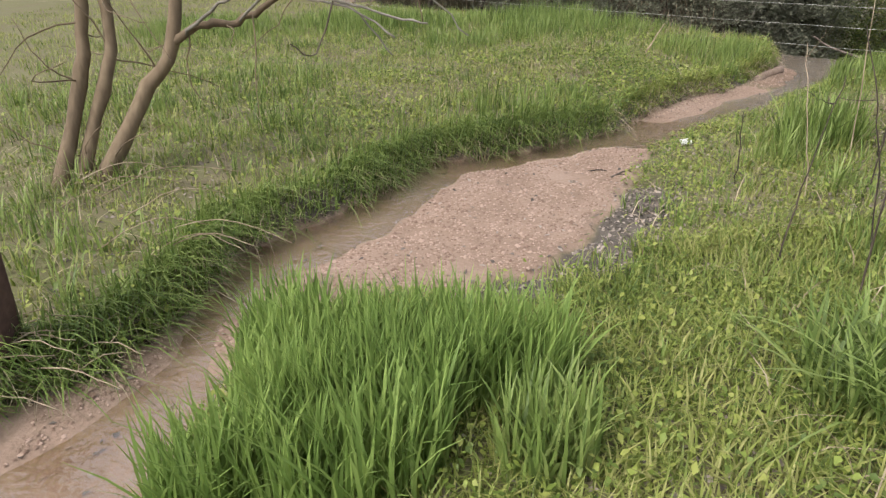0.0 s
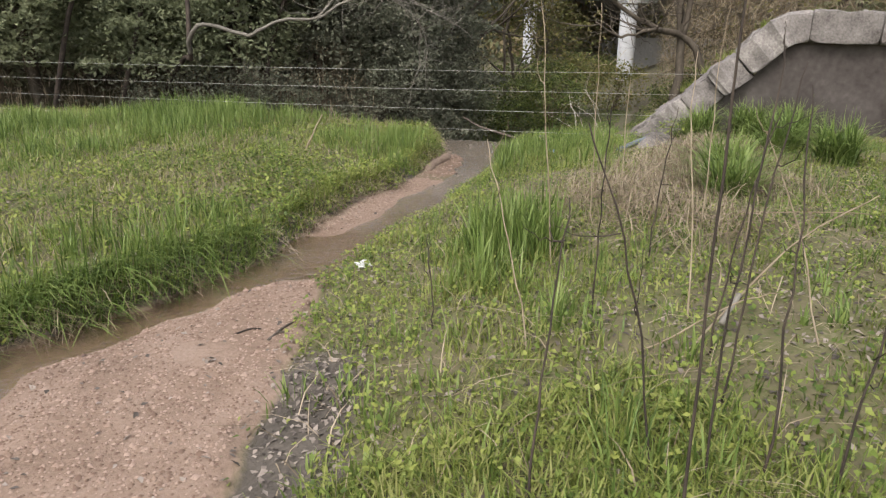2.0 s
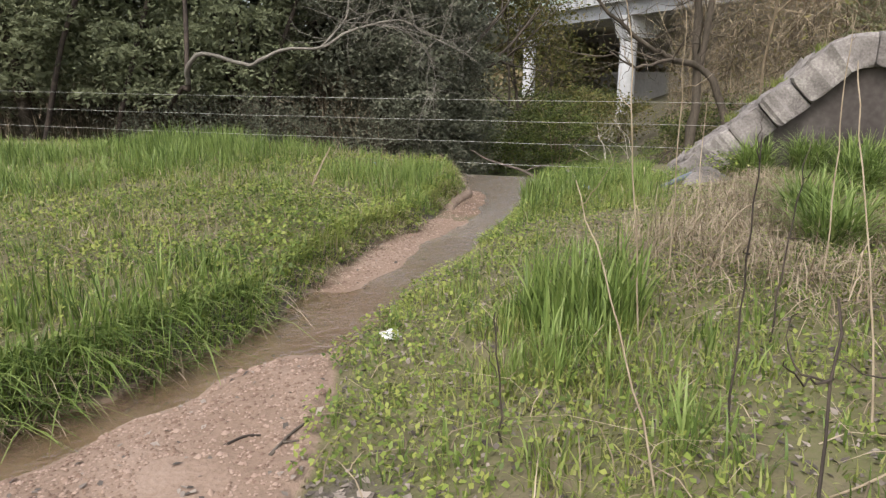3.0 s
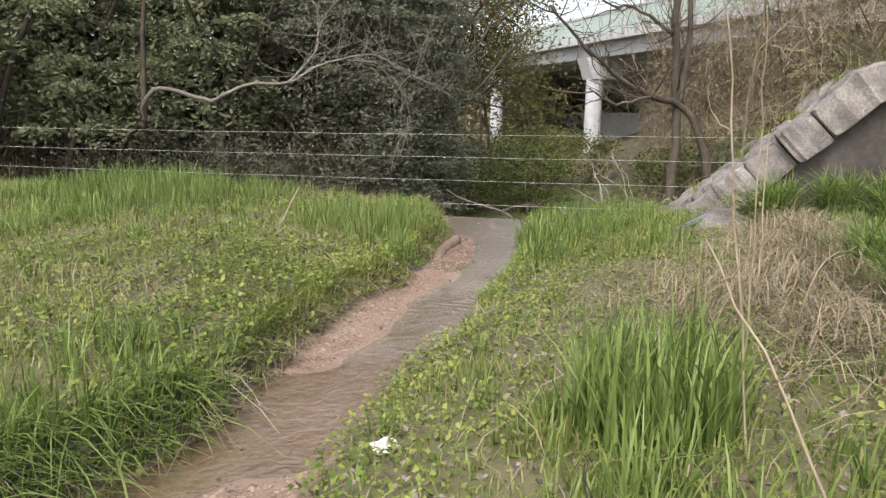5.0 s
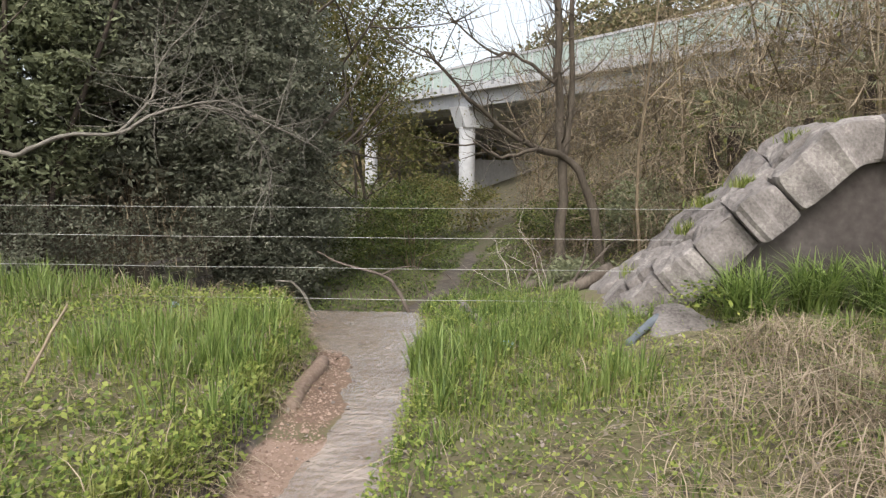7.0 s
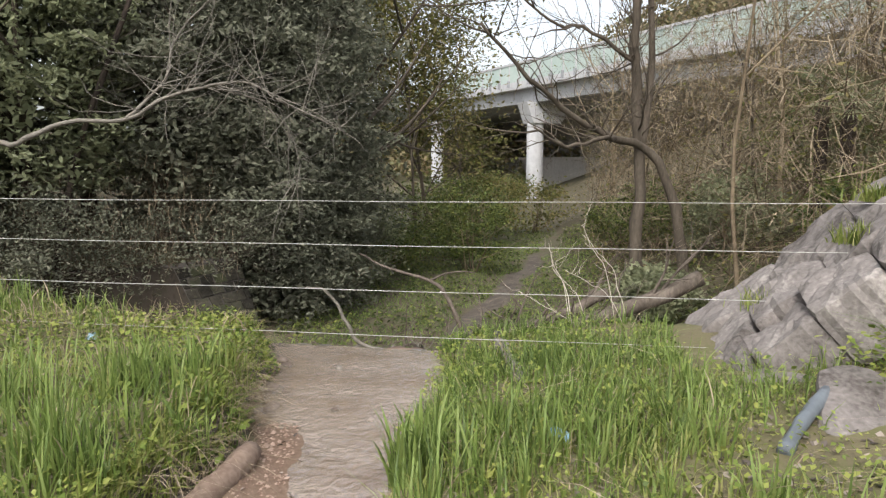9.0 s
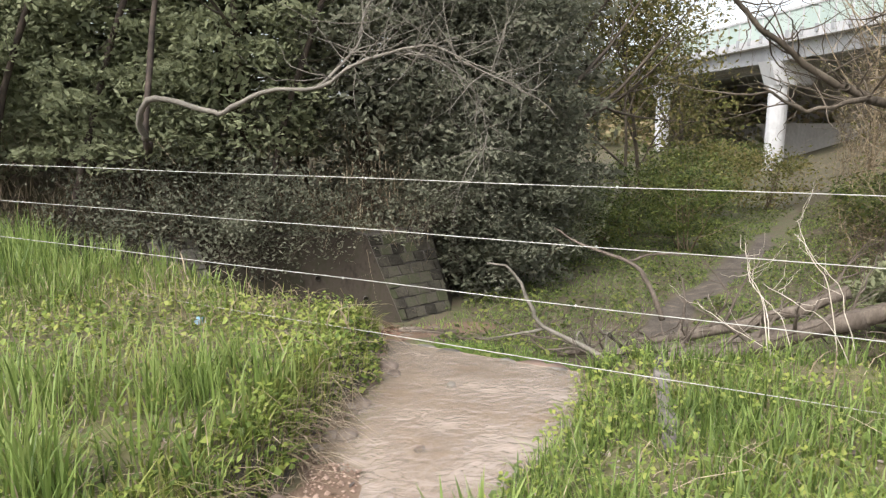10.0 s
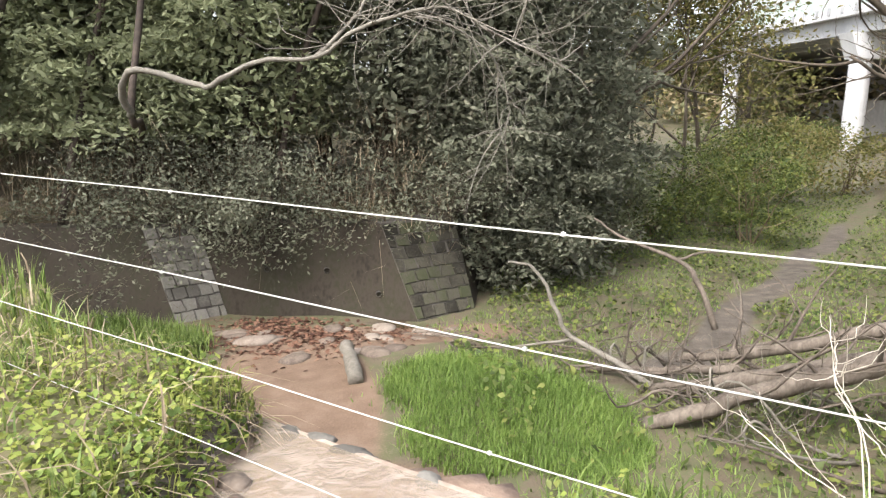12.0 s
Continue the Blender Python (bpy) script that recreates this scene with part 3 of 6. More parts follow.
def wall_ring():
    """How far each corner of the battered wall shifts back for each metre of height."""
    nrm = []
    for (ax, ay), (bx, by) in zip(WALL[:-1], WALL[1:]):
        L = math.hypot(bx - ax, by - ay)
        nrm.append((-(by - ay) / L, (bx - ax) / L))
    out = []
    for k in range(len(WALL)):
        a, b = max(0, k - 1), min(len(nrm) - 1, k)
        if a == b:
            out.append((nrm[a][0] * BATTER[a], nrm[a][1] * BATTER[a]))
        else:
            m = np.linalg.solve(np.array([nrm[a], nrm[b]]), np.array([BATTER[a], BATTER[b]]))
            out.append(tuple(m))
    return out


SHIFT = wall_ring()


def river_wall(k, name, mat, label):
    a, b = Vector(WALL[k]), Vector(WALL[k + 1])
    sa, sb = Vector(SHIFT[k]), Vector(SHIFT[k + 1])
    z0 = BED - 0.3
    h = WALL_TOP - z0
    d = (b - a).normalized()
    back = Vector((-d.y, d.x)) * 0.45
    base = [a, b, b + sb * h + back, a + sa * h + back]
    top = [a + sa * h, b + sb * h, b + sb * h + back, a + sa * h + back]
    return tagged(prism(name, [(*p, z0) for p in base], [(*p, WALL_TOP + 0.003 * k) for p in top], mat), label, "retaining wall", kind="structure")


# plain stretches take the concrete whose colour holds the trees' shade
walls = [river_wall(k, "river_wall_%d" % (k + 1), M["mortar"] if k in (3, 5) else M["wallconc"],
                    "pale dressed stone return of the river wall" if k == 3 else "mossy dressed stone return of the river wall" if k == 5 else "concrete river wall, its colour darkened for the shade of the trees") for k in range(8)]


def wall_point(k, u, z):
    """A point on the face of wall k, u from 0 to 1 along it."""
    h = z - (BED - 0.3)
    a = Vector(WALL[k]) + Vector(SHIFT[k]) * h
    b = Vector(WALL[k + 1]) + Vector(SHIFT[k + 1]) * h
    d = Vector(WALL[k + 1]) - Vector(WALL[k])
    return a.lerp(b, u), Vector((d.y, -d.x)).normalized()


def wall_blocks(k, cols, rows, mat):
    """Uneven dressed stones set proud of a wall face."""
    rr = random.Random(3)
    zs = [BED - 0.25 + (WALL_TOP - BED + 0.24) * r / rows for r in range(rows + 1)]
    for r in range(rows):
        off = 0.5 if r % 2 else 0.0
        for c in range(cols + 1):
            u0, u1 = max(0, (c - off) / cols), min(1, (c + 1 - off) / cols)
            if u1 - u0 < 0.05:
                continue
            gap = 0.006
            q = []
            for z in (zs[r] + gap, zs[r + 1] - gap):
                for u in (u0 + 0.008, u1 - 0.008):
                    p, o = wall_point(k, u + rr.uniform(-0.02, 0.02) * (0.02 < u < 0.98), z)
                    q.append(Vector((p.x, p.y, z + rr.uniform(-0.015, 0.015))))
            ctr = sum(q, Vector()) / 4
            out = Vector((o.x, o.y, 0.25)) * (0.02 + rr.uniform(0, 0.025))
            f = [ctr + (p - ctr) * 0.9 + out for p in q]
            mesh_object("stone_block", q + f, [(4, 5, 7, 6), (0, 1, 5, 4), (1, 3, 7, 5), (3, 2, 6, 7), (2, 0, 4, 6)], mat, walls[k])


wall_blocks(3, 4, 9, M["masonry"])
wall_blocks(5, 5, 9, M["mossmasonry"])


# ---- stone bank and concrete wall on the right ----
E1 = Vector((0.487, -0.547, 0.682))
E1u = E1.normalized()
EB = Vector((0.75, 0.66, 0.0)).normalized()
FOOT = Vector((6.745, 8.385, 0.22))


def bank_point(a, b):
    """a metres up the slope (rounded off at the top), b metres back along its contours."""
    top, R, turn = 2.05, 0.5, 0.75
    p = FOOT + E1u * min(a, top)
    if a > top:
        flat = Vector((0.66, -0.75, 0.0))
        n = 8
        for k in range(n):
            th = turn * (1 - min(1, (k + 0.5) / n * (a - top) / (R * turn)))
            p = p + (flat * math.cos(th) + Vector((0, 0, 1)) * math.sin(th)) * ((a - top) / n)
    return p + EB * b


def rock_block(parent, a0, a1, b0, b1, deep, seed, lift=0.0, skew=0.0):
    """One rough-dressed stone: a worn block let into the slope."""
    rr = random.Random(seed)
    bm = bmesh.new()
    bmesh.ops.create_cube(bm, size=2.0)
    bmesh.ops.subdivide_edges(bm, edges=bm.edges[:], cuts=10, use_grid_fill=True)
    off = Vector((seed * 1.7, seed * 0.3, 0))
    tw = [rr.uniform(-0.022, 0.022) for _ in range(4)]
    for v in bm.verts:
        u, w, h = v.co
        m = 1 - 0.035 * (u ** 6 * w ** 6 + w ** 6 * h ** 6 + u ** 6 * h ** 6)
        u, w, h = u * m, w * m, h * m
        a = a0 + (a1 - a0) * (0.5 + 0.506 * u) + skew * w * 0.5 + tw[0] * w
        b = b0 + (b1 - b0) * (0.5 + 0.506 * w) + tw[1] * u
        p = bank_point(a, b)
        q = bank_point(a + 0.02, b)
        nrm = (q - p).cross(EB).normalized()
        nrm = -nrm if nrm.z < 0 else nrm
        n1 = noise.noise(p * 2.2 + off) * 0.06 + noise.noise(p * 6.0 + off) * 0.04 + abs(noise.noise(p * 11.0)) * 0.03 + noise.noise(p * 24.0) * 0.012
        d = lift + deep * (0.5 * h - 0.5) + tw[2] * u * 0.6 + tw[3] * w * 0.6
        p = p + nrm * (d + n1 * (1 if h > 0 else 0.3)) - EB * (n1 * 1.2 if w < -0.8 else 0)
        v.co = p
    me = bpy.data.meshes.new("stone")
    bm.to_mesh(me)
    bm.free()
    me.materials.append(M["rock"])
    ob = new("stone", me)
    ob.parent = parent
    return ob


def stone_bank():
    V, F = [], []
    A = np.linspace(-0.6, 5.6, 40)
    for a in A:
        for b in (0.06, 0.5, 1.0, 1.5):
            V.append(bank_point(float(a), b) + Vector((0, 0, -0.03)))
    m = len(V)
    for i in range(len(A) - 1):
        for j in range(3):
            F.append((i * 4 + j, i * 4 + j + 1, (i + 1) * 4 + j + 1, (i + 1) * 4 + j))
    base = []
    for i in range(len(A)):
        p = V[i * 4]
        base.append(Vector((p.x, p.y, -0.3)))
    for i in range(len(A) - 1):
        F.append((i * 4, (i + 1) * 4, m + i + 1, m + i))
    bank = mesh_object("stone_bank", V + base, F, M["mortar"])
    tagged(bank, "sloping bank of big rough grey stones with dark joints", "stone wall", kind="structure")
    rr = random.Random(5)
    a, k = -0.25, 0
    while a < 5.2:
        step = rr.uniform(0.34, 0.38) if a < 1.6 else rr.uniform(0.7, 0.9)
        rock_block(bank, a, a + step, -0.08, 0.3, 0.34, 20 + k, 0.06, 0.02)
        a += step
        k += 1
    a = -0.5
    while a < 5.2:
        step = rr.uniform(0.4, 0.8)
        rock_block(bank, a, a + step, 0.35, 0.78, 0.25, 60 + k, 0.06, 0.1)
        a += step
        k += 1
    a = -0.3
    while a < 5.2:
        step = rr.uniform(0.5, 0.9)
        rock_block(bank, a, a + step, 0.79, 1.36, 0.25, 90 + k, 0.05, 0.1)
        a += step
        k += 1


stone_bank()


def side_wall():
    """Flat rendered wall below the coping stones."""
    V, F = [], []
    n = 30
    A = [0.45 + 5.2 * i / n for i in range(n + 1)]
    for a in A:
        p = bank_point(a, 0.04)
        V += [(p.x, p.y, p.z - 0.22), (p.x, p.y, -0.4)]
    off = Vector((-0.75, -0.66, 0)) * 0.06
    m = len(V)
    V += [(x + off.x * -6, y + off.y * -6, z) for x, y, z in V]
    for i in range(n):
        F.append((2 * i, 2 * i + 1, 2 * i + 3, 2 * i + 2))
        F.append((2 * i, 2 * i + 2, m + 2 * i + 2, m + 2 * i))
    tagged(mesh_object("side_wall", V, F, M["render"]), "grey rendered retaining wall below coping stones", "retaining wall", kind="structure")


side_wall()


# ---- bridge ----
def bridge():
    root = tagged(new("road_bridge"), "concrete road bridge with pale green noise barrier", "bridge")
    p0, p1 = Vector((61.95, 86.8, 0)), Vector((55.23, 45.9, 0))
    d = (p1 - p0).normalized()
    side = Vector((-d.y, d.x, 0))
    if side.x < 0:
        side = -side
    a, b = p0 - d * 40, p1 + d * 60

    def beam(name, off0, off1, z0, z1, mat, label=""):
        base = [a + side * off0, b + side * off0, b + side * off1, a + side * off1]
        return prism(name, [(p.x, p.y, z0) for p in base], [(p.x, p.y, z1) for p in base], mat, root, label)

    beam("deck", 0.0, 11.0, 9.9, 10.8, M["bridge"])
    beam("noise_barrier", 0.05, 0.25, 10.8, 12.95, M["barrier"], "pale green panel barrier")
    beam("barrier_rail", -0.05, 0.35, 12.95, 13.2, M["bridge"], "pale top rail")
    beam("girder", 0.9, 1.5, 8.15, 9.9, M["girder"], "grey painted girder")
    beam("girder", 5.0, 5.6, 8.15, 9.9, M["girder"])
    beam("girder", 9.2, 9.8, 8.15, 9.9, M["girder"])
    # deck added behind the first to throw the space below into shade
    beam("shade_deck", 12.0, 23.0, 8.4, 10.6, M["bridge"], "second deck added to shade the space under the bridge")
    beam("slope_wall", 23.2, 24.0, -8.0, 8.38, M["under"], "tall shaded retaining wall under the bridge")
    for k in range(34):
        q = a + d * (30 + k * 2.4) - side * 0.1
        bm = box_bm(0.3, 0.3, 0.8, 0.03, (q.x, q.y, 10.65))
        part("bracket", bm, M["girder"], root)
        q2 = a + d * (30 + k * 2.4)
        part("barrier_post", box_bm(0.14, 0.14, 2.1, 0.02, (q2.x, q2.y, 11.87)), M["bridge"], root)
    for t in (0.373, -0.35):
        q = p0 + (p1 - p0) * t
        for off in (1.6,):
            bm = bmesh.new()
            bmesh.ops.create_cone(bm, cap_ends=True, segments=20, radius1=1.05, radius2=1.05, depth=13.0)
            bmesh.ops.translate(bm, vec=(q.x + side.x * off, q.y + side.y * off, 0.0), verts=bm.verts)
            o = part("pier", bm, M["bridge"], root, "round white concrete pier")
        ring0 = [q + side * -0.4 + d * 1.2, q + side * 6.6 + d * 1.2, q + side * 6.6 - d * 1.2, q + side * -0.4 - d * 1.2]
        ring1 = [q + side * 0.6 + d * 1.2, q + side * 4.6 + d * 1.2, q + side * 4.6 - d * 1.2, q + side * 0.6 - d * 1.2]
        prism("pier_cap", [(p.x, p.y, 5.6) for p in ring1], [(p.x, p.y, 8.15) for p in ring0], M["bridge"], root)
    base = [p0 + side * 16 + d * o for o in (-30, 30)] + [p0 + side * 17 + d * o for o in (30, -30)]
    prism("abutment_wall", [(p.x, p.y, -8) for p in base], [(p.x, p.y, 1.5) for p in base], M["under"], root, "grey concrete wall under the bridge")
    return root


bridge()


# ---- trees ----
def grow(tubes, p, d, length, r, depth, tips, rr, spread=0.6, curl=0.25, up=0.15, kids=3, segs=6, mind=0):
    """Grow a limb and its side limbs."""
    pts, rad = [p.copy()], [r]
    q, dd = p.copy(), d.normalized()
    for i in range(segs):
        dd = (dd + Vector((rr.gauss(0, curl), rr.gauss(0, curl), rr.gauss(0, curl) + up)) * (1.0 / segs * 2)).normalized()
        q = q + dd * (length / segs)
        pts.append(q.copy())
        rad.append(r * (1 - 0.75 * (i + 1) / segs))
        tips.append((q.copy(), depth))
        if depth > mind and i >= 1 and rr.random() < kids / segs:
            ax = Vector((rr.gauss(0, 1), rr.gauss(0, 1), rr.gauss(0, 1))).cross(dd).normalized()
            nd = (dd + ax * spread * rr.uniform(0.7, 1.5)).normalized()
            grow(tubes, q, nd, length * rr.uniform(0.45, 0.7), rad[-1] * 0.7, depth - 1, tips, rr, spread, curl, up, kids, max(3, segs - 1), mind)
    tubes.add(pts, rad)


def tree(name, base, height, r, label, bark, leafmat=None, leaves=0, leaf=0.12, clump=0.5, seed=1, depth=3, lean=(0, 0), stems=1, spread=0.8, kids=4, up=0.25, crown_from=0.2, crown_r=None, low=0.0):
    rr = random.Random(seed)
    root = tagged(new(name), label, "tree" if "shrub" not in name and "bush" not in name else "shrub")
    root.location = base
    tb = Tubes(4)
    tips = []
    for k in range(stems):
        d = Vector((lean[0] + rr.gauss(0, 0.12 * (stems > 1) + 0.03), lean[1] + rr.gauss(0, 0.12 * (stems > 1) + 0.03), 1))
        grow(tb, Vector((rr.gauss(0, 0.1) * (stems > 1), rr.gauss(0, 0.1) * (stems > 1), -0.2)), d, height * rr.uniform(0.85, 1.0), r * rr.uniform(0.7, 1), depth, tips, rr, spread, 0.22, up, kids, 8)
    o = new("trunk", tb.mesh("trunk", M[bark]))
    o.parent = root
    if leafmat:
        T = np.array([tuple(t) for t, dp in tips if t.z > height * crown_from and dp < depth])
        if len(T):
            C = T[rng.integers(0, len(T), leaves)] + rng.normal(0, clump, (leaves, 3)) * np.array([1, 1, 0.75])
            C[:, 2] = np.maximum(C[:, 2], low)
            o = new("crown", leaves_mesh("crown", C, leaf, M[leafmat]))
            o.parent = root
    return root


def gz(x, y):
    return float(ground_z(np.array([x]), np.array([y]))[0])


def evergreen(x, y, h, w, n, mat, seed, label, leaf=0.16, low=-0.2):
    """A dense broadleaf evergreen: a trunk, limbs and leaf sprays in uneven clumps down to the ground."""
    rr = random.Random(seed)
    g = np.random.default_rng(seed)
    z0 = gz(x, y)
    root = tagged(new("evergreen_tree"), label, "tree", group="evergreens on the far bank")
    root.location = (x, y, z0)
    tb, tips = Tubes(4), []
    grow(tb, Vector((0, 0, -0.3)), Vector((rr.gauss(0, 0.1), rr.gauss(0, 0.1), 1)), h, 0.2, 3, tips, rr, 0.9, 0.2, 0.2, 5, 9)
    o = new("trunk", tb.mesh("trunk", M["bark"]))
    o.parent = root
    nc = 150
    u = g.uniform(0, 1, nc)
    zc = low + (h - low) * u ** 0.9
    shape = lambda z: w * np.sqrt(np.clip(1 - ((z - h * 0.42) / (h * 0.62)) ** 2, 0.05, 1))
    rad = shape(zc) * g.uniform(0.6, 1.08, nc)
    th = g.uniform(0, 2 * math.pi, nc)
    C0 = np.stack([rad * np.cos(th), rad * np.sin(th), zc], 1)
    cs = g.uniform(0.35, 0.85, nc)
    m = int(n * 0.82)
    k = g.integers(0, nc, m)
    v = g.normal(size=(m, 3))
    v /= np.linalg.norm(v, axis=1)[:, None]
    v[:, 2] = np.abs(v[:, 2]) * np.where(g.random(m) < 0.75, 1, -1)
    C = C0[k] + v * (cs[k] * g.uniform(0.6, 1.0, m))[:, None] * np.array([1.2, 1.2, 0.55])
    z = low + (h - low) * g.uniform(0, 1, n - m)
    th, rad = g.uniform(0, 2 * math.pi, n - m), shape(z) * g.uniform(0.62, 0.98, n - m)
    C = np.concatenate([C, np.stack([rad * np.cos(th), rad * np.sin(th), z], 1)])
    o = new("crown", leaves_mesh("crown", C, leaf, M[mat], up=0.12, aspect=0.4))
    o.parent = root
    m = 6500 if leaf < 0.18 else 5000 if leaf < 0.25 else 1500
    z = low + (h - low) * g.uniform(0, 0.97, m)
    th, rad = g.uniform(0, 2 * math.pi, m), shape(z) * g.uniform(0.55, 0.85, m)
    o = new("inner_crown", leaves_mesh("inner_crown", np.stack([rad * np.cos(th), rad * np.sin(th), z], 1), 0.22, M[mat], up=0.1, aspect=0.45))
    o.parent = root
    return root


EVERGREENS = [(9.3, 22.6, 9.0, 2.0, 0), (7.0, 22.9, 9.5, 2.4, 0), (4.4, 22.6, 8.0, 2.2, 1), (1.8, 22.7, 7.0, 2.0, 1), (-0.8, 23.3, 7.5, 2.2, 1), (-3.8, 24.6, 8.5, 2.4, 1), (-7.2, 26.0, 9.0, 2.6, 1), (-11, 27.5, 10.0, 3.0, 1),
              (5.8, 25.6, 11.0, 2.6, 0), (3.0, 25.6, 10.0, 2.6, 1), (0.2, 26.2, 10.0, 2.8, 1), (-3.4, 27.8, 11.0, 3.0, 1), (8.9, 26.0, 11.5, 2.4, 0), (-16, 30, 11.0, 3.6, 1), (11.2, 29.5, 12.0, 2.4, 0), (-22, 33, 12, 4, 1), (-9, 31, 12, 3.6, 1), (11.0, 24.0, 9.5, 2.1, 0), (12.9, 27.2, 11, 2.3, 0)]
for k, (x, y, h, w, green) in enumerate(EVERGREENS):
    front, near = y < 24 and x > -2 and x < 10, y < 25
    evergreen(x, y, h, w, 34000 if front else 20000 if near else 6500, "evergreen" if green else "evergreen_grey", 40 + k,
              "dense dark green broadleaf evergreen above the river wall" if green else "dense grey-green broadleaf evergreen above the river wall", 0.15 if front else 0.17 if near else 0.28, 1.3 if near and x < 8 else -0.2)


# ---- wire fence ----
def wire_fence():
    root = tagged(new("wire_fence"), "four white electric fence wires strung across the spillway", "fence")
    for z, in ((1.065,), (0.797,), (0.518,), (0.235,)):
        end = -0.71 + 0.96 * (z - 0.22)
        tb = Tubes(6)
        cs = np.linspace(-26.0, end, 80)
        pts = []
        for c in cs:
            x, y = xy(11.16, float(c))
            u = max(0.0, (c + 15) / (end + 15))
            pts.append((x, y, z - 0.12 * u * (1 - u) + 0.02 + 0.002 * math.sin(c * 3)))
        tb.add(pts, np.full(80, 0.0021))
        o = new("wire", tb.mesh("wire", M["wire"]))
        o.parent = root
        x, y = xy(11.16, end)
        bm = bmesh.new()
        bmesh.ops.create_cone(bm, cap_ends=True, segments=10, radius1=0.014, radius2=0.010, depth=0.05)
        bmesh.ops.rotate(bm, matrix=Matrix.Rotation(radians(90), 3, 'X'), verts=bm.verts)
        bmesh.ops.translate(bm, vec=(x, y, z + 0.02), verts=bm.verts)
        part("insulator", bm, M["white"], root, "white insulator knob on the stone")
        for c in (-6.9, -3.95, -2.65):
            if z < 0.3:
                continue
            x, y = xy(11.16, c + 0.3 * z)
            bm = bmesh.new()
            bmesh.ops.create_icosphere(bm, subdivisions=1, radius=0.007)
            u = (c + 0.3 * z + 15) / (end + 15)
            bmesh.ops.translate(bm, vec=(x, y, z - 0.12 * u * (1 - u) + 0.02), verts=bm.verts)
            part("knot", bm, M["wire"], root)
    x, y = xy(11.16, -26)
    z0 = gz(x, y)
    bm = bmesh.new()
    bmesh.ops.create_cone(bm, cap_ends=True, segments=10, radius1=0.02, radius2=0.018, depth=1.5)
    bmesh.ops.translate(bm, vec=(x, y, z0 + 0.55), verts=bm.verts)
    part("post", bm, M["white"], root, "thin fence post")


wire_fence()


def poly_thing(name, label, category, lines, mat, sides=7, wob=0.0, group="", sub=4, part_name="", seed=0):
    """A thing made of tapered round pieces along smooth lines; the first is its main piece."""
    rr = random.Random(seed)
    root = tagged(new(name), label, category, group)
    for k, (pts, r0, r1, *own) in enumerate(lines):
        P = np.array(pts, float)
        t = np.linspace(0, len(P) - 1, (len(P) - 1) * sub + 1)
        i = np.clip(t.astype(int), 0, len(P) - 2)
        f = (t - i)[:, None]
        pm, p0, p1, p2 = P[np.maximum(i - 1, 0)], P[i], P[i + 1], P[np.minimum(i + 2, len(P) - 1)]
        Q = 0.5 * ((2 * p0) + (-pm + p1) * f + (2 * pm - 5 * p0 + 4 * p1 - p2) * f ** 2 + (-pm + 3 * p0 - 3 * p1 + p2) * f ** 3)
        Q += np.array([[rr.gauss(0, wob) for _ in range(3)] for _ in Q])
        tb = Tubes(sides)
        R = np.linspace(r0, r1, len(Q)) * np.array([1 + rr.gauss(0, 0.06) for _ in Q])
        Q2 = np.concatenate([Q[:1], Q, Q[-1:]])
        R2 = np.concatenate([[0.001], R, [0.001]])
        Q2[0] -= (Q[1] - Q[0]) * 0.02
        Q2[-1] += (Q[-1] - Q[-2]) * 0.02
        tb.add(Q2, R2)
        nm = part_name if part_name else ("stem" if k == 0 else "branch")
        o = new(nm, tb.mesh(nm, M[own[0] if own else mat]))
        o.parent = root
    return root


def twiglets(pts, n, length, r, seed, up=0.1):
    """Side twigs along a line, as further lines."""
    rr = random.Random(seed)
    out = []
    P = [Vector(p) for p in pts]
    for _ in range(n):
        k = rr.randrange(len(P) - 1)
        p = P[k].lerp(P[k + 1], rr.random())
        d = Vector((rr.gauss(0, 1), rr.gauss(0, 1), rr.gauss(up, 0.7))).normalized()
        L = length * rr.uniform(0.5, 1.3)
        a = p + d * L * 0.5 + Vector((rr.gauss(0, 0.05), rr.gauss(0, 0.05), 0)) * L
        b = a + (d + Vector((rr.gauss(0, 0.4), rr.gauss(0, 0.4), rr.gauss(up, 0.3)))).normalized() * L * 0.5
        out.append(([tuple(p), tuple(a), tuple(b)], r, r * 0.3))
    return out


def spray(root, lines, n, length, r, seed, mat, up=0.1, depth=2, spread=0.7, curl=0.3):
    """Fine branching twigs along the limbs of a tree, as one part."""
    rr = random.Random(seed)
    tb = Tubes(4)
    for _ in range(n):
        P = [Vector(p) for p in rr.choice(lines)]
        k = rr.randrange(len(P) - 1)
        ax = (P[k + 1] - P[k]).normalized()
        d = (ax * 0.8 + Vector((rr.gauss(0, 0.7), rr.gauss(0, 0.7), rr.gauss(up, 0.6)))).normalized()
        grow(tb, P[k].lerp(P[k + 1], rr.random()), d, length * rr.uniform(0.5, 1.3), r * rr.uniform(0.6, 1.2), depth, [], rr, spread, curl, up * 0.5, 3, 6)
    o = tagged(new("twig_spray", tb.mesh("twig_spray", M[mat])), kind="stuff")
    o.parent = root


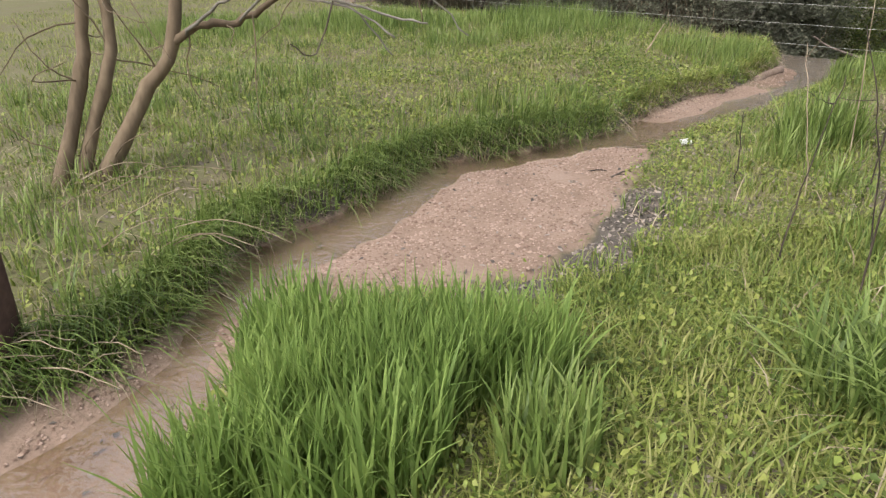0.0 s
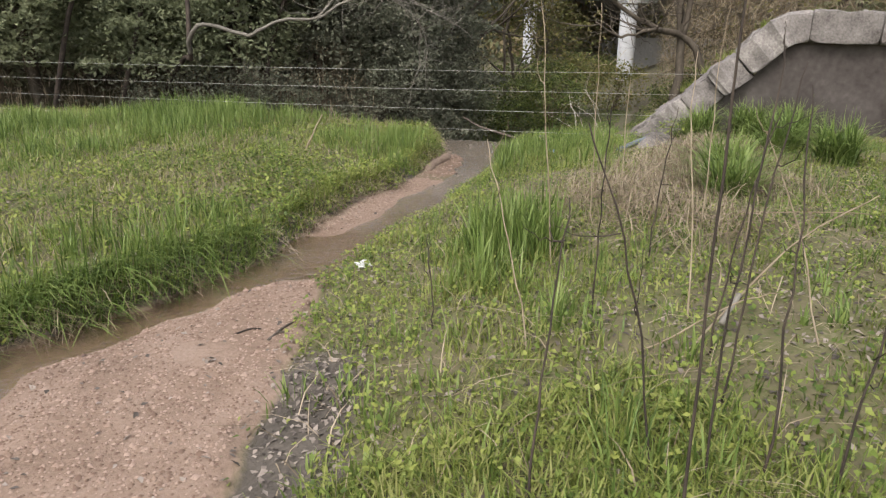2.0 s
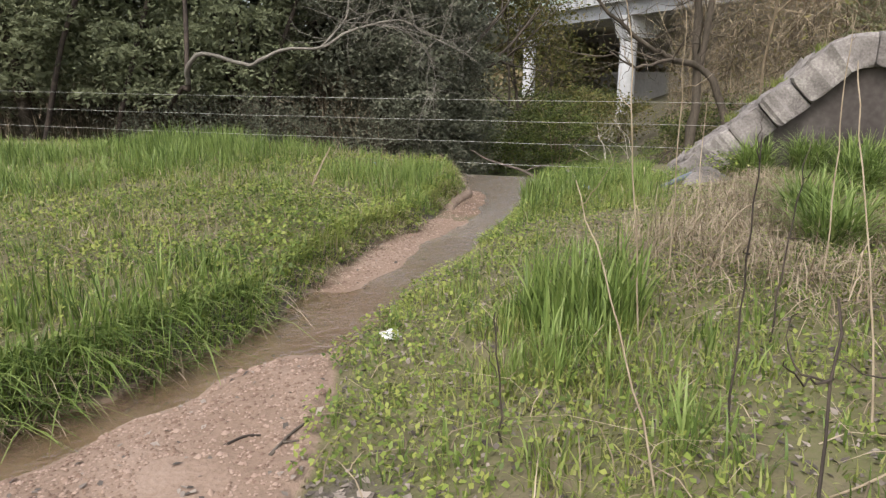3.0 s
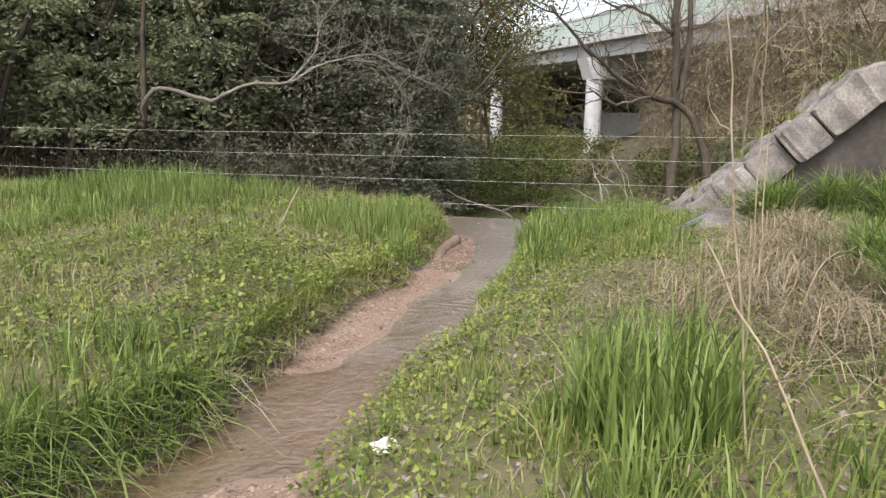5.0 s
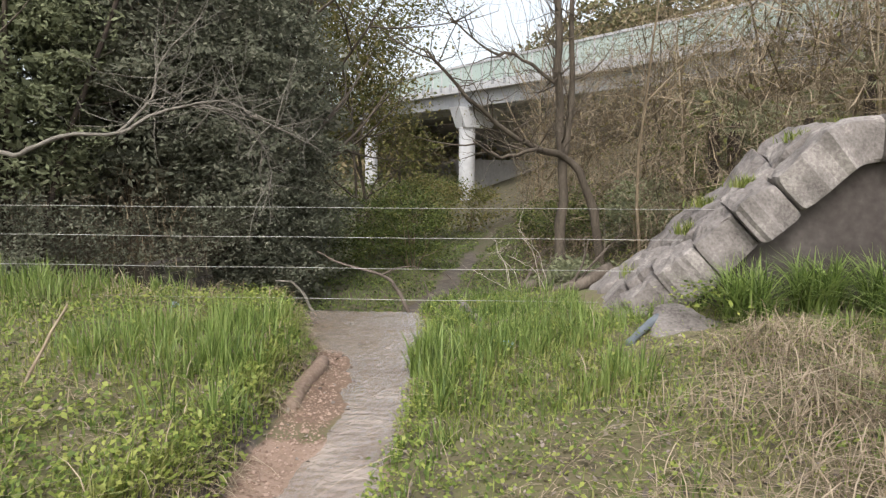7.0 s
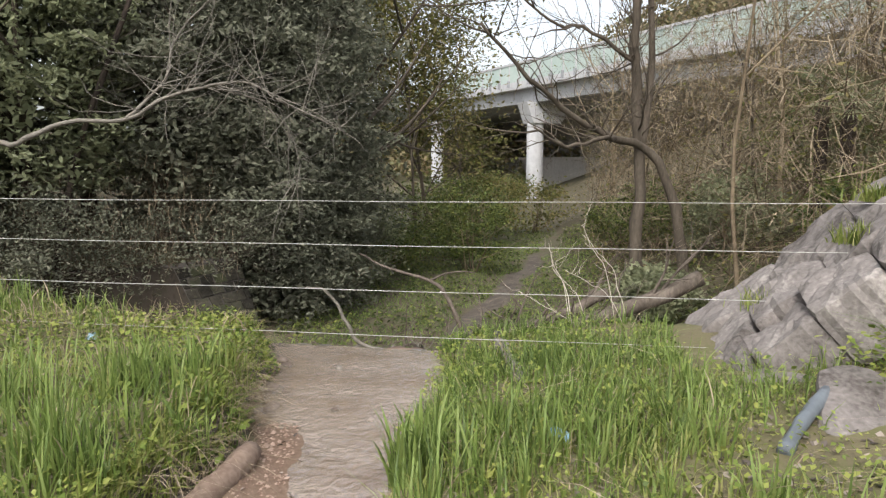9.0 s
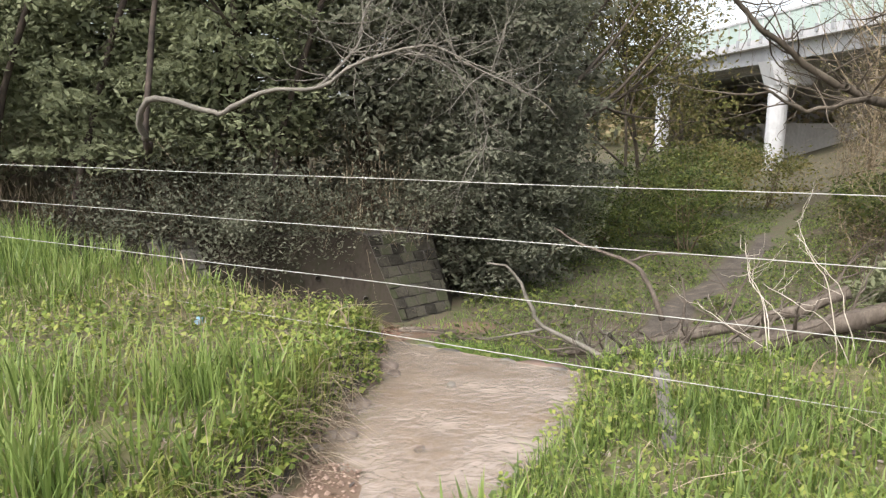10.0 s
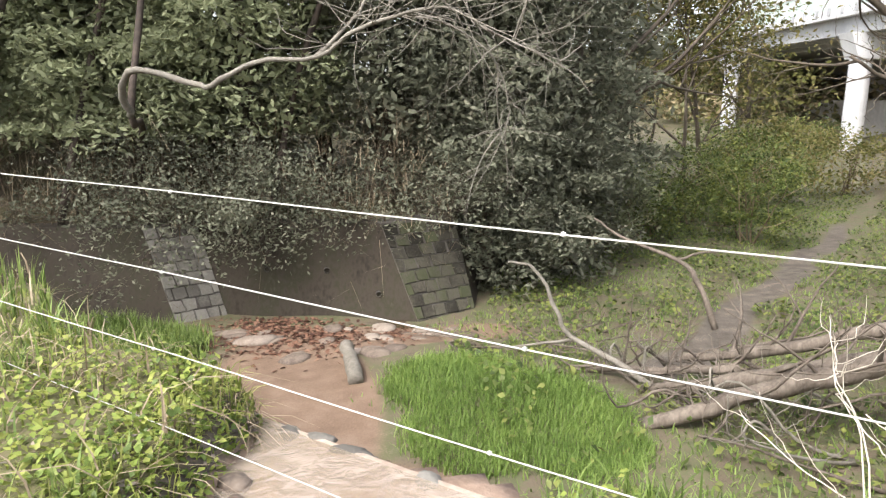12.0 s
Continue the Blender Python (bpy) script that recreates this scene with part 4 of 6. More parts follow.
# bush with several stems on the far bank of the stream
S1 = [(-2.48, 4.08, 0.1), (-2.34, 4.32, 0.71), (-2.27, 4.43, 1.11), (-2.2, 4.5, 1.9), (-2.1, 4.6, 2.7)]
S2 = [(-2.38, 4.16, 0.12), (-2.2, 4.40, 0.76), (-2.12, 4.5, 1.10), (-2.15, 4.55, 1.8), (-2.0, 4.7, 2.5)]
S3 = [(-2.28, 4.22, 0.14), (-1.96, 4.39, 0.69), (-1.71, 4.44, 1.05), (-1.62, 4.55, 1.7), (-1.4, 4.6, 2.4)]
S4 = [(-1.71, 4.44, 1.05), (-1.47, 4.44, 1.16), (-1.3, 4.49, 1.17), (-1.07, 4.46, 1.29), (-0.8, 4.3, 1.5)]
S5 = [(-0.8, 4.3, 1.5), (-0.6, 4.15, 1.33), (-0.31, 4.17, 1.24), (-0.09, 4.17, 1.19)]
S6 = [(-1.62, 4.42, 1.1), (-1.42, 4.36, 1.25), (-1.21, 4.34, 1.35), (-0.88, 4.33, 1.33), (-0.57, 4.28, 1.27), (-0.28, 4.21, 1.11)]
S7 = [(-1.21, 4.34, 1.35), (-0.8, 4.35, 1.36), (-0.39, 4.32, 1.37), (-0.1, 4.24, 1.35), (0.15, 4.23, 1.12)]
S8 = [(-1.3, 4.49, 1.17), (-0.85, 4.24, 1.46), (-0.71, 4.27, 1.35), (-0.51, 4.31, 1.23), (-0.31, 4.32, 0.98)]
S9 = [(-0.66, 4.29, 1.31), (-0.77, 4.22, 1.02), (-0.88, 4.08, 1.09)]
poly_thing("bare_bush", "leafless bush with several brown stems on the stream bank", "shrub",
           [(S1, 0.055, 0.03), (S2, 0.05, 0.025), (S3, 0.06, 0.03), (S4, 0.032, 0.014), (S5, 0.01, 0.006, "palebark"), (S6, 0.012, 0.006, "palebark"), (S7, 0.009, 0.004, "palebark"), (S8, 0.009, 0.005, "palebark"), (S9, 0.006, 0.004, "bark")] + twiglets(S2, 8, 0.9, 0.006, 3) + twiglets(S1, 8, 0.8, 0.006, 4) + twiglets(S3, 5, 0.7, 0.006, 5) + twiglets(S4, 6, 0.6, 0.005, 6) + twiglets(S5, 5, 0.5, 0.004, 8), "brownbark", wob=0.006, part_name="stem")


def post():
    root = tagged(new("steel_post"), "rust brown painted steel post on the stream bank", "post")
    part("shaft", box_bm(0.13, 0.13, 1.1, 0.012, (-1.72, 2.24, 0.6)), M["rust"], root)
    part("cap", box_bm(0.15, 0.15, 0.02, 0.005, (-1.72, 2.24, 1.162)), M["rust"], root)
    for dx in (-0.04, 0.04):
        bm = bmesh.new()
        bmesh.ops.create_cone(bm, cap_ends=True, segments=6, radius1=0.012, radius2=0.012, depth=0.02)
        bmesh.ops.translate(bm, vec=(-1.72 + dx, 2.24, 1.18), verts=bm.verts)
        part("bolt", bm, M["rust"], root)


post()

# pale limb reaching over the river and its tree
L1 = [(2.75, 19.75, 1.1), (2.72, 19.4, 1.45), (3.02, 19.1, 1.76), (3.71, 19.04, 1.60), (4.09, 18.8, 1.56), (4.71, 18.65, 1.87), (5.58, 18.37, 1.94), (6.04, 18.14, 2.23), (6.63, 17.86, 2.44), (7.28, 17.64, 2.57), (7.9, 17.34, 2.2), (8.73, 17.0, 1.76)]
L2 = [(5.58, 18.37, 1.94), (6.2, 18.5, 2.6), (6.5, 18.6, 3.4), (7.2, 18.4, 4.2)]
L3 = [(6.63, 17.86, 2.44), (7.4, 17.9, 2.35), (8.0, 17.8, 1.9), (8.2, 17.7, 1.2), (8.0, 17.6, 0.8)]
L4 = [(2.1, 22.6, -0.8), (2.35, 21.7, 0.3), (2.7, 20.5, 1.0), (2.75, 19.75, 1.1), (2.9, 20.4, 3.0), (3.3, 20.8, 5.0), (3.8, 21.2, 8.0)]
lean_tree = poly_thing("leaning_tree", "leaning bare tree with a pale limb over the river", "tree",
                       [(L4, 0.07, 0.045, "darkstem"), (L1, 0.06, 0.010), (L2, 0.03, 0.010), (L3, 0.018, 0.005)] + twiglets(L1[7:], 26, 1.2, 0.008, 11, 0.2) + twiglets(L2, 20, 1.3, 0.008, 12, 0.3) + twiglets(L3, 14, 0.8, 0.006, 13, -0.3), "palebark", wob=0.012)
spray(lean_tree, [L1[6:], L1[8:], L2, L3], 60, 1.3, 0.011, 51, "palebark", 0.05)
for k, ln in enumerate(([(4.6, 21.6, -0.9), (5.2, 21.3, 1.6), (5.9, 21.0, 3.6), (7.0, 20.8, 6.5)], [(-0.6, 21.8, -0.9), (0.2, 21.4, 2.0), (1.2, 21.0, 4.5), (1.8, 20.8, 7.5)], [(0.9, 21.6, -0.9), (2.0, 21.2, 2.6), (2.9, 20.9, 5.0), (3.4, 20.5, 8.0)])):
    poly_thing("slanting_tree", "slender slanting bare trunk at the wood's edge", "tree", [(ln, 0.07, 0.04)] + twiglets(ln[1:], 26, 1.5, 0.009, 30 + k, 0.3), "darkstem", wob=0.012, group="slanting trunks")


def wall_bush(x, y, w, h, n, mat, seed):
    """A bush that hangs over the top of the river wall."""
    g = np.random.default_rng(seed)
    root = tagged(new("overhanging_bush"), "dark leafy bush hanging over the river wall", "shrub", "bushes on the wall")
    root.location = (x, y, WALL_TOP - 0.05)
    rr = random.Random(seed)
    tb, tips = Tubes(3), []
    for k in range(9):
        grow(tb, Vector((rr.gauss(0, 0.3), rr.uniform(-0.1, 0.3), 0)), Vector((rr.gauss(0, 0.7), -0.5 + rr.gauss(0, 0.4), rr.uniform(0.1, 0.9))), h * 0.9, 0.02, 2, tips, rr, 0.8, 0.3, 0.0, 4, 6)
    o = new("branchwork", tb.mesh("branchwork", M["bark"]))
    o.parent = root
    T = np.array([tuple(t) for t, dp in tips])
    C = T[g.integers(0, len(T), n)] + g.normal(0, 0.2, (n, 3)) * np.array([1, 1, 0.7])
    o = new("crown", leaves_mesh("crown", C, 0.09, M[mat]))
    o.parent = root


for k, (x, y, w, h, n) in enumerate([(6.0, 20.9, 1, 1.1, 1300), (4.7, 21.0, 1, 1.3, 2200), (2.6, 21.2, 1, 1.5, 2000), (3.6, 21.3, 1, 1.4, 1600), (7.4, 21.0, 1, 1.2, 700), (8.8, 21.6, 1, 1.6, 1500), (1.6, 21.5, 1, 1.2, 450), (-0.4, 22.0, 1, 1.0, 300), (-2.6, 22.5, 1, 1.0, 300), (2.9, 21.2, 1, 1.1, 350), (9.9, 23.5, 1, 2.0, 1500), (-7.5, 24.6, 1, 1.6, 900)]):
    wall_bush(x, y, w, h, int(n * 1.5), "evergreen_grey", 400 + k)

# forked bare tree across the river
T1 = [(15.3, 16.26, -2.2), (15.35, 16.3, -0.5), (15.49, 16.44, 1.49), (15.2, 16.4, 3.3), (15.09, 16.33, 5.06), (15.2, 16.4, 8.0), (15.0, 16.5, 11)]
T2 = [(16.3, 15.75, -1.6), (16.1, 15.9, 0.2), (15.63, 16.27, 1.42), (14.7, 16.5, 1.75), (13.82, 16.73, 2.17), (12.7, 16.9, 2.9), (11.63, 17.09, 3.87)]
T3 = [(15.49, 16.44, 1.49), (15.65, 16.4, 3.0), (15.5, 16.3, 5.2), (15.7, 16.2, 8.5)]
T4 = [(14.7, 16.5, 1.75), (14.1, 16.3, 1.7), (13.3, 16.4, 1.55), (12.5, 16.5, 1.9)]
T5 = [(15.2, 16.4, 3.3), (14.2, 16.7, 3.9), (13.2, 16.8, 4.0), (12.2, 17.0, 4.6)]
forked = poly_thing("forked_tree", "leafless forked tree beside the river", "tree",
           [(T1, 0.155, 0.05), (T2, 0.13, 0.03), (T3, 0.10, 0.04), (T4, 0.06, 0.02), (T5, 0.05, 0.015)] + twiglets(T2[3:], 18, 1.5, 0.016, 21, 0.3) + twiglets(T4, 10, 1.0, 0.01, 22, 0.1) + twiglets(T1[3:], 14, 1.8, 0.018, 23, 0.3) + twiglets(T5, 14, 1.4, 0.012, 24, 0.2), "bark", wob=0.02)


spray(forked, [T2[3:], T5, T4], 34, 1.6, 0.02, 52, "bark", 0.25)
spray(forked, [T1[2:5], T3], 34, 1.9, 0.022, 53, "bark", 0.3)


# vine-covered old tree at the meadow's far edge
O1 = [(-2.2, 18.5, -0.6), (-2.2, 18.5, 0.25), (-2.25, 18.5, 1.0), (-2.3, 18.6, 2.6), (-2.2, 18.7, 4.6), (-2.0, 18.9, 7.0)]
O2 = [(-2.25, 18.5, 1.6), (-1.5, 18.2, 3.0), (-0.6, 18.0, 4.4), (0.3, 17.8, 6.2)]
O3 = [(-2.3, 18.6, 2.4), (-3.4, 18.3, 3.6), (-4.6, 18.0, 5.2)]
poly_thing("old_tree", "stout old tree with flared mossy trunk at the meadow edge", "tree", [(O1, 0.75, 0.25), (O2, 0.2, 0.08), (O3, 0.2, 0.08)] + twiglets(O2, 18, 1.4, 0.012, 61, 0.3) + twiglets(O3, 18, 1.4, 0.012, 62, 0.3), "driftwood", sides=14, wob=0.03)


# brown twigs and saplings under the evergreens
def wood_edge():
    n = 26000
    x = rng.uniform(-9, 11.5, n)
    y = rng.uniform(20.4, 27, n)
    bw = behind_wall(x, y)
    k = (bw > 0.55) & (bw < 2.6)
    P = np.stack([x, y, ground_z(x, y)], 1)[k]
    P[:, 2] += rng.uniform(0, 1, len(P)) ** 1.5 * 2.2
    stuff("wood_edge_twigs", blades_mesh("wood_edge_twigs", P, rng.uniform(0.3, 0.9, len(P)), M["twig"], 0.005, 1.1, 2, 0.6), "tangle of dry brown twigs under the evergreens", "undergrowth")


wood_edge()


# ---- thicket on the right slope ----
def thicket():
    rr = random.Random(77)
    k = 0
    while k < 46:
        s, c = rr.uniform(15, 44), rr.uniform(-0.3, 17)
        x, y = xy(s, c)
        if x < 11 or y < 3 or (s < 24 and c < 1.2):
            continue
        h = rr.uniform(5.5, 10)
        tree("thicket_tree", (x, y, gz(x, y)), h, rr.uniform(0.035, 0.10), "thin bare sapling in the brown thicket", "bark" if rr.random() < 0.5 else "twig", "spring" if rr.random() < 0.35 else None, 700, 0.10, 0.5, seed=200 + k, depth=2, lean=(rr.gauss(0, 0.1), rr.gauss(0, 0.1)), kids=4, spread=0.7, up=0.2)["group"] = "saplings on the slope"
        k += 1
    n = 30000
    s, c = rng.uniform(14.5, 46, n), rng.uniform(-0.6, 20, n)
    x, y = xy(s, c)
    k = (x > 9.5) & (y > 2) & ((s > 23.5) | (c > 1.1 + 0.25 * (x > 15)))
    P = np.stack([x, y, ground_z(x, y)], 1)[k]
    P[:, 2] += rng.uniform(0, 1, len(P)) ** 1.7 * 5.0
    stuff("thicket_twigs", blades_mesh("thicket_twigs", P, rng.uniform(0.4, 1.2, len(P)), M["twig"], 0.006, 1.5, 2, 0.5), "tangle of dry brown twigs and vines on the slope", "undergrowth")
    n = 30000
    s, c = rng.uniform(14.5, 42, n), rng.uniform(-0.6, 18, n)
    x, y = xy(s, c)
    C = np.stack([x, y, ground_z(x, y) + 0.2 + rng.uniform(0, 1, n) ** 1.3 * 6.5], 1)[(x > 9.5) & (y > 2) & ((s > 23.5) | (c > 1.1 + 0.25 * (x > 15)))]
    stuff("thicket_branches", leaves_mesh("thicket_branches", C, 1.2, M["twig"], aspect=0.014), "crossing dry branches in the thicket", "undergrowth")
    n = 42000
    s, c = rng.uniform(14.5, 40, n), rng.uniform(-0.8, 16, n)
    x, y = xy(s, c)
    C = np.stack([x, y, ground_z(x, y) + rng.uniform(0, 1, n) ** 2 * 5.5], 1)[(x > 9.5) & (y > 2) & ((s > 23.5) | (c > 1.1 + 0.25 * (x > 15)))]
    C = C[vnoise(C[:, 0], C[:, 1] + C[:, 2], 1.1, 8) > -0.1]
    stuff("thicket_leaves", leaves_mesh("thicket_leaves", C, 0.10, M["spring"]), "sparse yellowish leaves in the thicket", "undergrowth")


thicket()


def palm(x, y, h, seed):
    rr = random.Random(seed)
    root = tagged(new("fan_palm"), "hemp palm with shaggy trunk and dark fan leaves", "palm", "palms in the thicket")
    z = gz(x, y)
    root.location = (x, y, z)
    tb = Tubes(8)
    tb.add([(0, 0, -0.2), (0.05, 0, h * 0.4), (0.02, 0.03, h * 0.8), (0, 0, h)], [0.12, 0.15, 0.17, 0.1])
    o = new("trunk", tb.mesh("trunk", M["darkstem"]))
    o.parent = root
    for k in range(16):
        az, el = rr.uniform(0, 6.28), rr.uniform(-0.5, 0.9)
        d = Vector((math.cos(az) * math.cos(el), math.sin(az) * math.cos(el), math.sin(el)))
        side = d.cross(Vector((0, 0, 1))).normalized()
        tip = Vector((0, 0, h)) + d * 0.55
        V = [Vector((0, 0, h)), tip + side * 0.012, tip - side * 0.012]
        F = [(0, 1, 2)]
        for i in range(15):
            a = (i - 7) / 7 * 1.35
            dd = (d * math.cos(a) + side * math.sin(a)).normalized()
            m = tip + dd * 0.3 + Vector((0, 0, -0.02))
            e = tip + dd * 0.55 + Vector((0, 0, -0.14))
            w = dd.cross(Vector((0, 0, 1))).normalized() * 0.022
            b = len(V)
            V += [tip, m + w, e, m - w]
            F.append((b, b + 1, b + 2, b + 3))
        mesh_object("frond", V, F, M["evergreen"], root)


for k, (x, y, h) in enumerate([(19.2, 13.9, 2.6), (20.2, 15.0, 2.9), (18.0, 11.6, 2.2), (21.5, 11.6, 2.4)]):
    palm(x, y, h, 300 + k)


# ---- valley shrubs, spring trees, far woods ----
def bush(x, y, h, w, n, mat, label, seed, leaf=0.14):
    g = np.random.default_rng(seed)
    root = tagged(new("leafy_bush"), label, "shrub", "bushes in the valley")
    root.location = (x, y, gz(x, y))
    rr = random.Random(seed)
    tb, tips = Tubes(3), []
    for k in range(6):
        grow(tb, Vector((rr.gauss(0, 0.2), rr.gauss(0, 0.2), -0.1)), Vector((rr.gauss(0, 0.5), rr.gauss(0, 0.5), 1)), h * 0.8, 0.04, 2, tips, rr, 0.8, 0.25, 0.1, 3, 6)
    o = new("branchwork", tb.mesh("branchwork", M["twig"]))
    o.parent = root
    nc = 40
    v = g.normal(size=(nc, 3))
    v /= np.linalg.norm(v, axis=1)[:, None]
    C0 = v * np.array([w, w, h * 0.5]) * g.uniform(0.5, 1.0, nc)[:, None] + np.array([0, 0, h * 0.52])
    k = g.integers(0, nc, n)
    C = C0[k] + g.normal(0, 0.28, (n, 3)) * np.array([1, 1, 0.6]) * (w / 1.6)
    C[:, 2] = np.maximum(C[:, 2], 0.02)
    o = new("crown", leaves_mesh("crown", C, leaf, M[mat]))
    o.parent = root


for k, (x, y, h, w, mt, lb) in enumerate([
        (20.4, 29.6, 3.6, 1.9, "shrub", "rounded yellow-green bush at the valley edge"), (17.8, 29.5, 3.0, 1.6, "shrub", "rounded yellow-green bush at the valley edge"), (15.2, 27.0, 3.2, 1.6, "shrub", "olive green bush beside the river"),
        (13.0, 25.4, 3.0, 1.5, "evergreen", "dark green bush under the trees"), (11.4, 23.9, 2.6, 1.3, "evergreen", "dark green bush under the trees"), (17.9, 25.9, 2.8, 1.3, "shrub", "rounded olive bush beside the river"), (24, 34, 3.4, 2.2, "spring", "pale spring bush near the bridge"), (30, 36, 3.0, 2.4, "spring", "pale spring bush near the bridge"),
        (27, 42, 3.5, 2.6, "shrub", "rounded yellow-green bush at the valley edge"), (34, 46, 3.5, 3.0, "spring", "pale spring bush near the bridge"), (22, 22.5, 1.6, 1.2, "shrub", "low olive bush on the slope"), (18.5, 16.0, 1.8, 1.3, "evergreen", "dark green bush in the thicket"), (21.0, 13.5, 2.4, 1.6, "evergreen", "dark green bush in the thicket"), (17.0, 12.4, 1.4, 1.2, "shrub", "low olive bush on the slope"), (24.5, 17.5, 3.0, 2.0, "shrub", "tall olive bush in the thicket"), (20.0, 19.5, 2.0, 1.5, "shrub", "low olive bush on the slope"), (14.4, 15.0, 1.1, 0.9, "evergreen", "low dark green bush on the slope"),
        (40, 52, 3.6, 3.2, "shrub", "rounded yellow-green bush at the valley edge"), (48, 62, 3.0, 3.0, "spring", "pale spring bush near the bridge")]):
    bush(x, y, h, w, 4200 if y < 30 else 2200, mt, lb, 500 + k, 0.13 if y < 30 else 0.22)
for k, (x, y, h) in enumerate([(15.5, 32.5, 11), (18.0, 35.5, 11), (14.0, 36, 12), (21.5, 41, 12), (27, 50, 12), (19.0, 31.5, 8.5), (22.7, 33.2, 8.5), (21.2, 33.6, 9.5)]):
    tree("spring_tree", (x, y, gz(x, y)), h, 0.14, "tall tree in thin yellow-green spring leaf", "bark", "spring", 6500, 0.22, 0.75, seed=600 + k, depth=3, kids=5, spread=0.8)["group"] = "spring trees"
for k, (x, y) in enumerate([(14.5, 42), (22, 54), (12, 50), (30, 68), (26, 60)]):
    tree("tall_tree", (x, y, gz(x, y)), 15, 0.2, "tall leafy tree behind the evergreens", "bark", "shrub", 4000, 0.34, 1.1, seed=640 + k, depth=3, kids=5, spread=0.8)["group"] = "tall trees"


def far_woods():
    n = 28000
    s, c = rng.uniform(120, 180, n), rng.uniform(-45, 75, n)
    x, y = xy(s, c)
    z = ground_z(x, y)
    h = 3.5 + 2.5 * vnoise(x, y, 0.33, 2) + 1.5 * vnoise(x, y, 0.9, 5)
    C = np.stack([x, y, z + h * rng.uniform(0.2, 1.0, n) + 0.5], 1)
    stuff("far_woods", leaves_mesh("far_woods", C, 1.0, M["hill"], aspect=0.8), "distant wooded hillside in olive and russet spring colours", "woodland")


far_woods()


# ---- valley floor: driftwood, stones, water ----
LA = [(9.76, 16.13, -2.4), (10.58, 15.53, -2.1), (11.19, 14.97, -1.75), (12.4, 14.2, -1.3), (13.6, 13.4, -0.7)]
LB = [(9.14, 15.2, -2.42), (9.9, 14.93, -2.1), (10.82, 14.67, -1.78), (12.2, 14.0, -1.2)]
LC = [(10.53, 16.8, -2.25), (11.28, 16.22, -2.03), (12.01, 15.77, -1.75), (13.2, 15.2, -1.2)]
LD = [(9.0, 16.9, -2.38), (9.8, 16.6, -2.3), (10.9, 15.9, -2.1)]
for k, (ln, r0, r1) in enumerate([(LA, 0.09, 0.15), (LB, 0.08, 0.14), (LC, 0.06, 0.11), (LD, 0.05, 0.07)]):
    fallen = poly_thing("fallen_log", "weathered grey fallen tree lying in the river valley", "log", [(ln, r0, r1)] + twiglets(ln, 9, 0.8, 0.018, 700 + k, 0.2), "driftwood", wob=0.02, group="fallen trunks", seed=k)
    spray(fallen, [ln], 9, 1.3, 0.03, 720 + k, "driftwood", 0.25, 2, 0.9, 0.35)
poly_thing("dead_branch", "bleached hooked branch standing out of the driftwood", "branch",
           [([(9.83, 16.1, -2.4), (9.49, 16.62, -2.18), (9.03, 17.15, -1.97), (8.86, 17.33, -1.63), (8.7, 17.52, -1.21), (8.52, 17.63, -1.01), (8.24, 17.73, -0.97)], 0.05, 0.018), ([(9.1, 17.1, -2.0), (8.6, 17.5, -2.2), (8.0, 17.9, -2.35)], 0.03, 0.01)], "palebark", wob=0.008)
poly_thing("dead_branch", "grey broken branch over the river bed", "branch",
           [([(11.9, 18.05, -2.35), (11.8, 18.4, -1.7), (11.66, 18.93, -1.36), (11.13, 19.84, -1.17), (10.8, 20.6, -0.9)], 0.06, 0.02), ([(11.66, 18.93, -1.36), (12.2, 18.8, -1.2), (12.7, 18.6, -1.25)], 0.03, 0.01)], "driftwood", wob=0.01)
for k in range(14):
    rr = random.Random(800 + k)
    x, y = 8.2 + rr.uniform(-0.8, 3.5), 18.4 + rr.uniform(-0.9, 0.5)
    a = rr.uniform(0, 6.28)
    z = gz(x, y)
    ln = [(x, y, z + 0.02), (x + 0.5 * math.cos(a), y + 0.3 * math.sin(a), z + 0.12), (x + 1.1 * math.cos(a + 0.2), y + 0.7 * math.sin(a), z + rr.uniform(0.05, 0.3))]
    poly_thing("driftwood_branch", "thin grey branch in the driftwood heap", "branch", [(ln, 0.018, 0.006)] + twiglets(ln, 5, 0.4, 0.006, 820 + k), "driftwood", wob=0.006, group="driftwood heap", sides=5)

for k in range(22):
    rr = random.Random(850 + k)
    x, y = rr.uniform(9.2, 12.6), rr.uniform(13.2, 17.6)
    a = rr.uniform(2.4, 4.2)
    z = gz(x, y)
    L = rr.uniform(0.8, 1.9)
    ln = [(x, y, z + 0.02), (x + 0.4 * L * math.cos(a), y + 0.3 * L * math.sin(a), z + rr.uniform(0.15, 0.45)), (x + 0.8 * L * math.cos(a + 0.2), y + 0.6 * L * math.sin(a), z + rr.uniform(0.1, 0.8)), (x + L * math.cos(a + 0.3), y + 0.8 * L * math.sin(a), z + rr.uniform(0.1, 0.9))]
    poly_thing("driftwood_branch", "dead grey branch among the fallen trees", "branch", [(ln, 0.025, 0.008)] + twiglets(ln, 8, 0.5, 0.007, 880 + k, 0.4), "driftwood" if k % 3 else "palebark", wob=0.008, group="driftwood heap", sides=5)


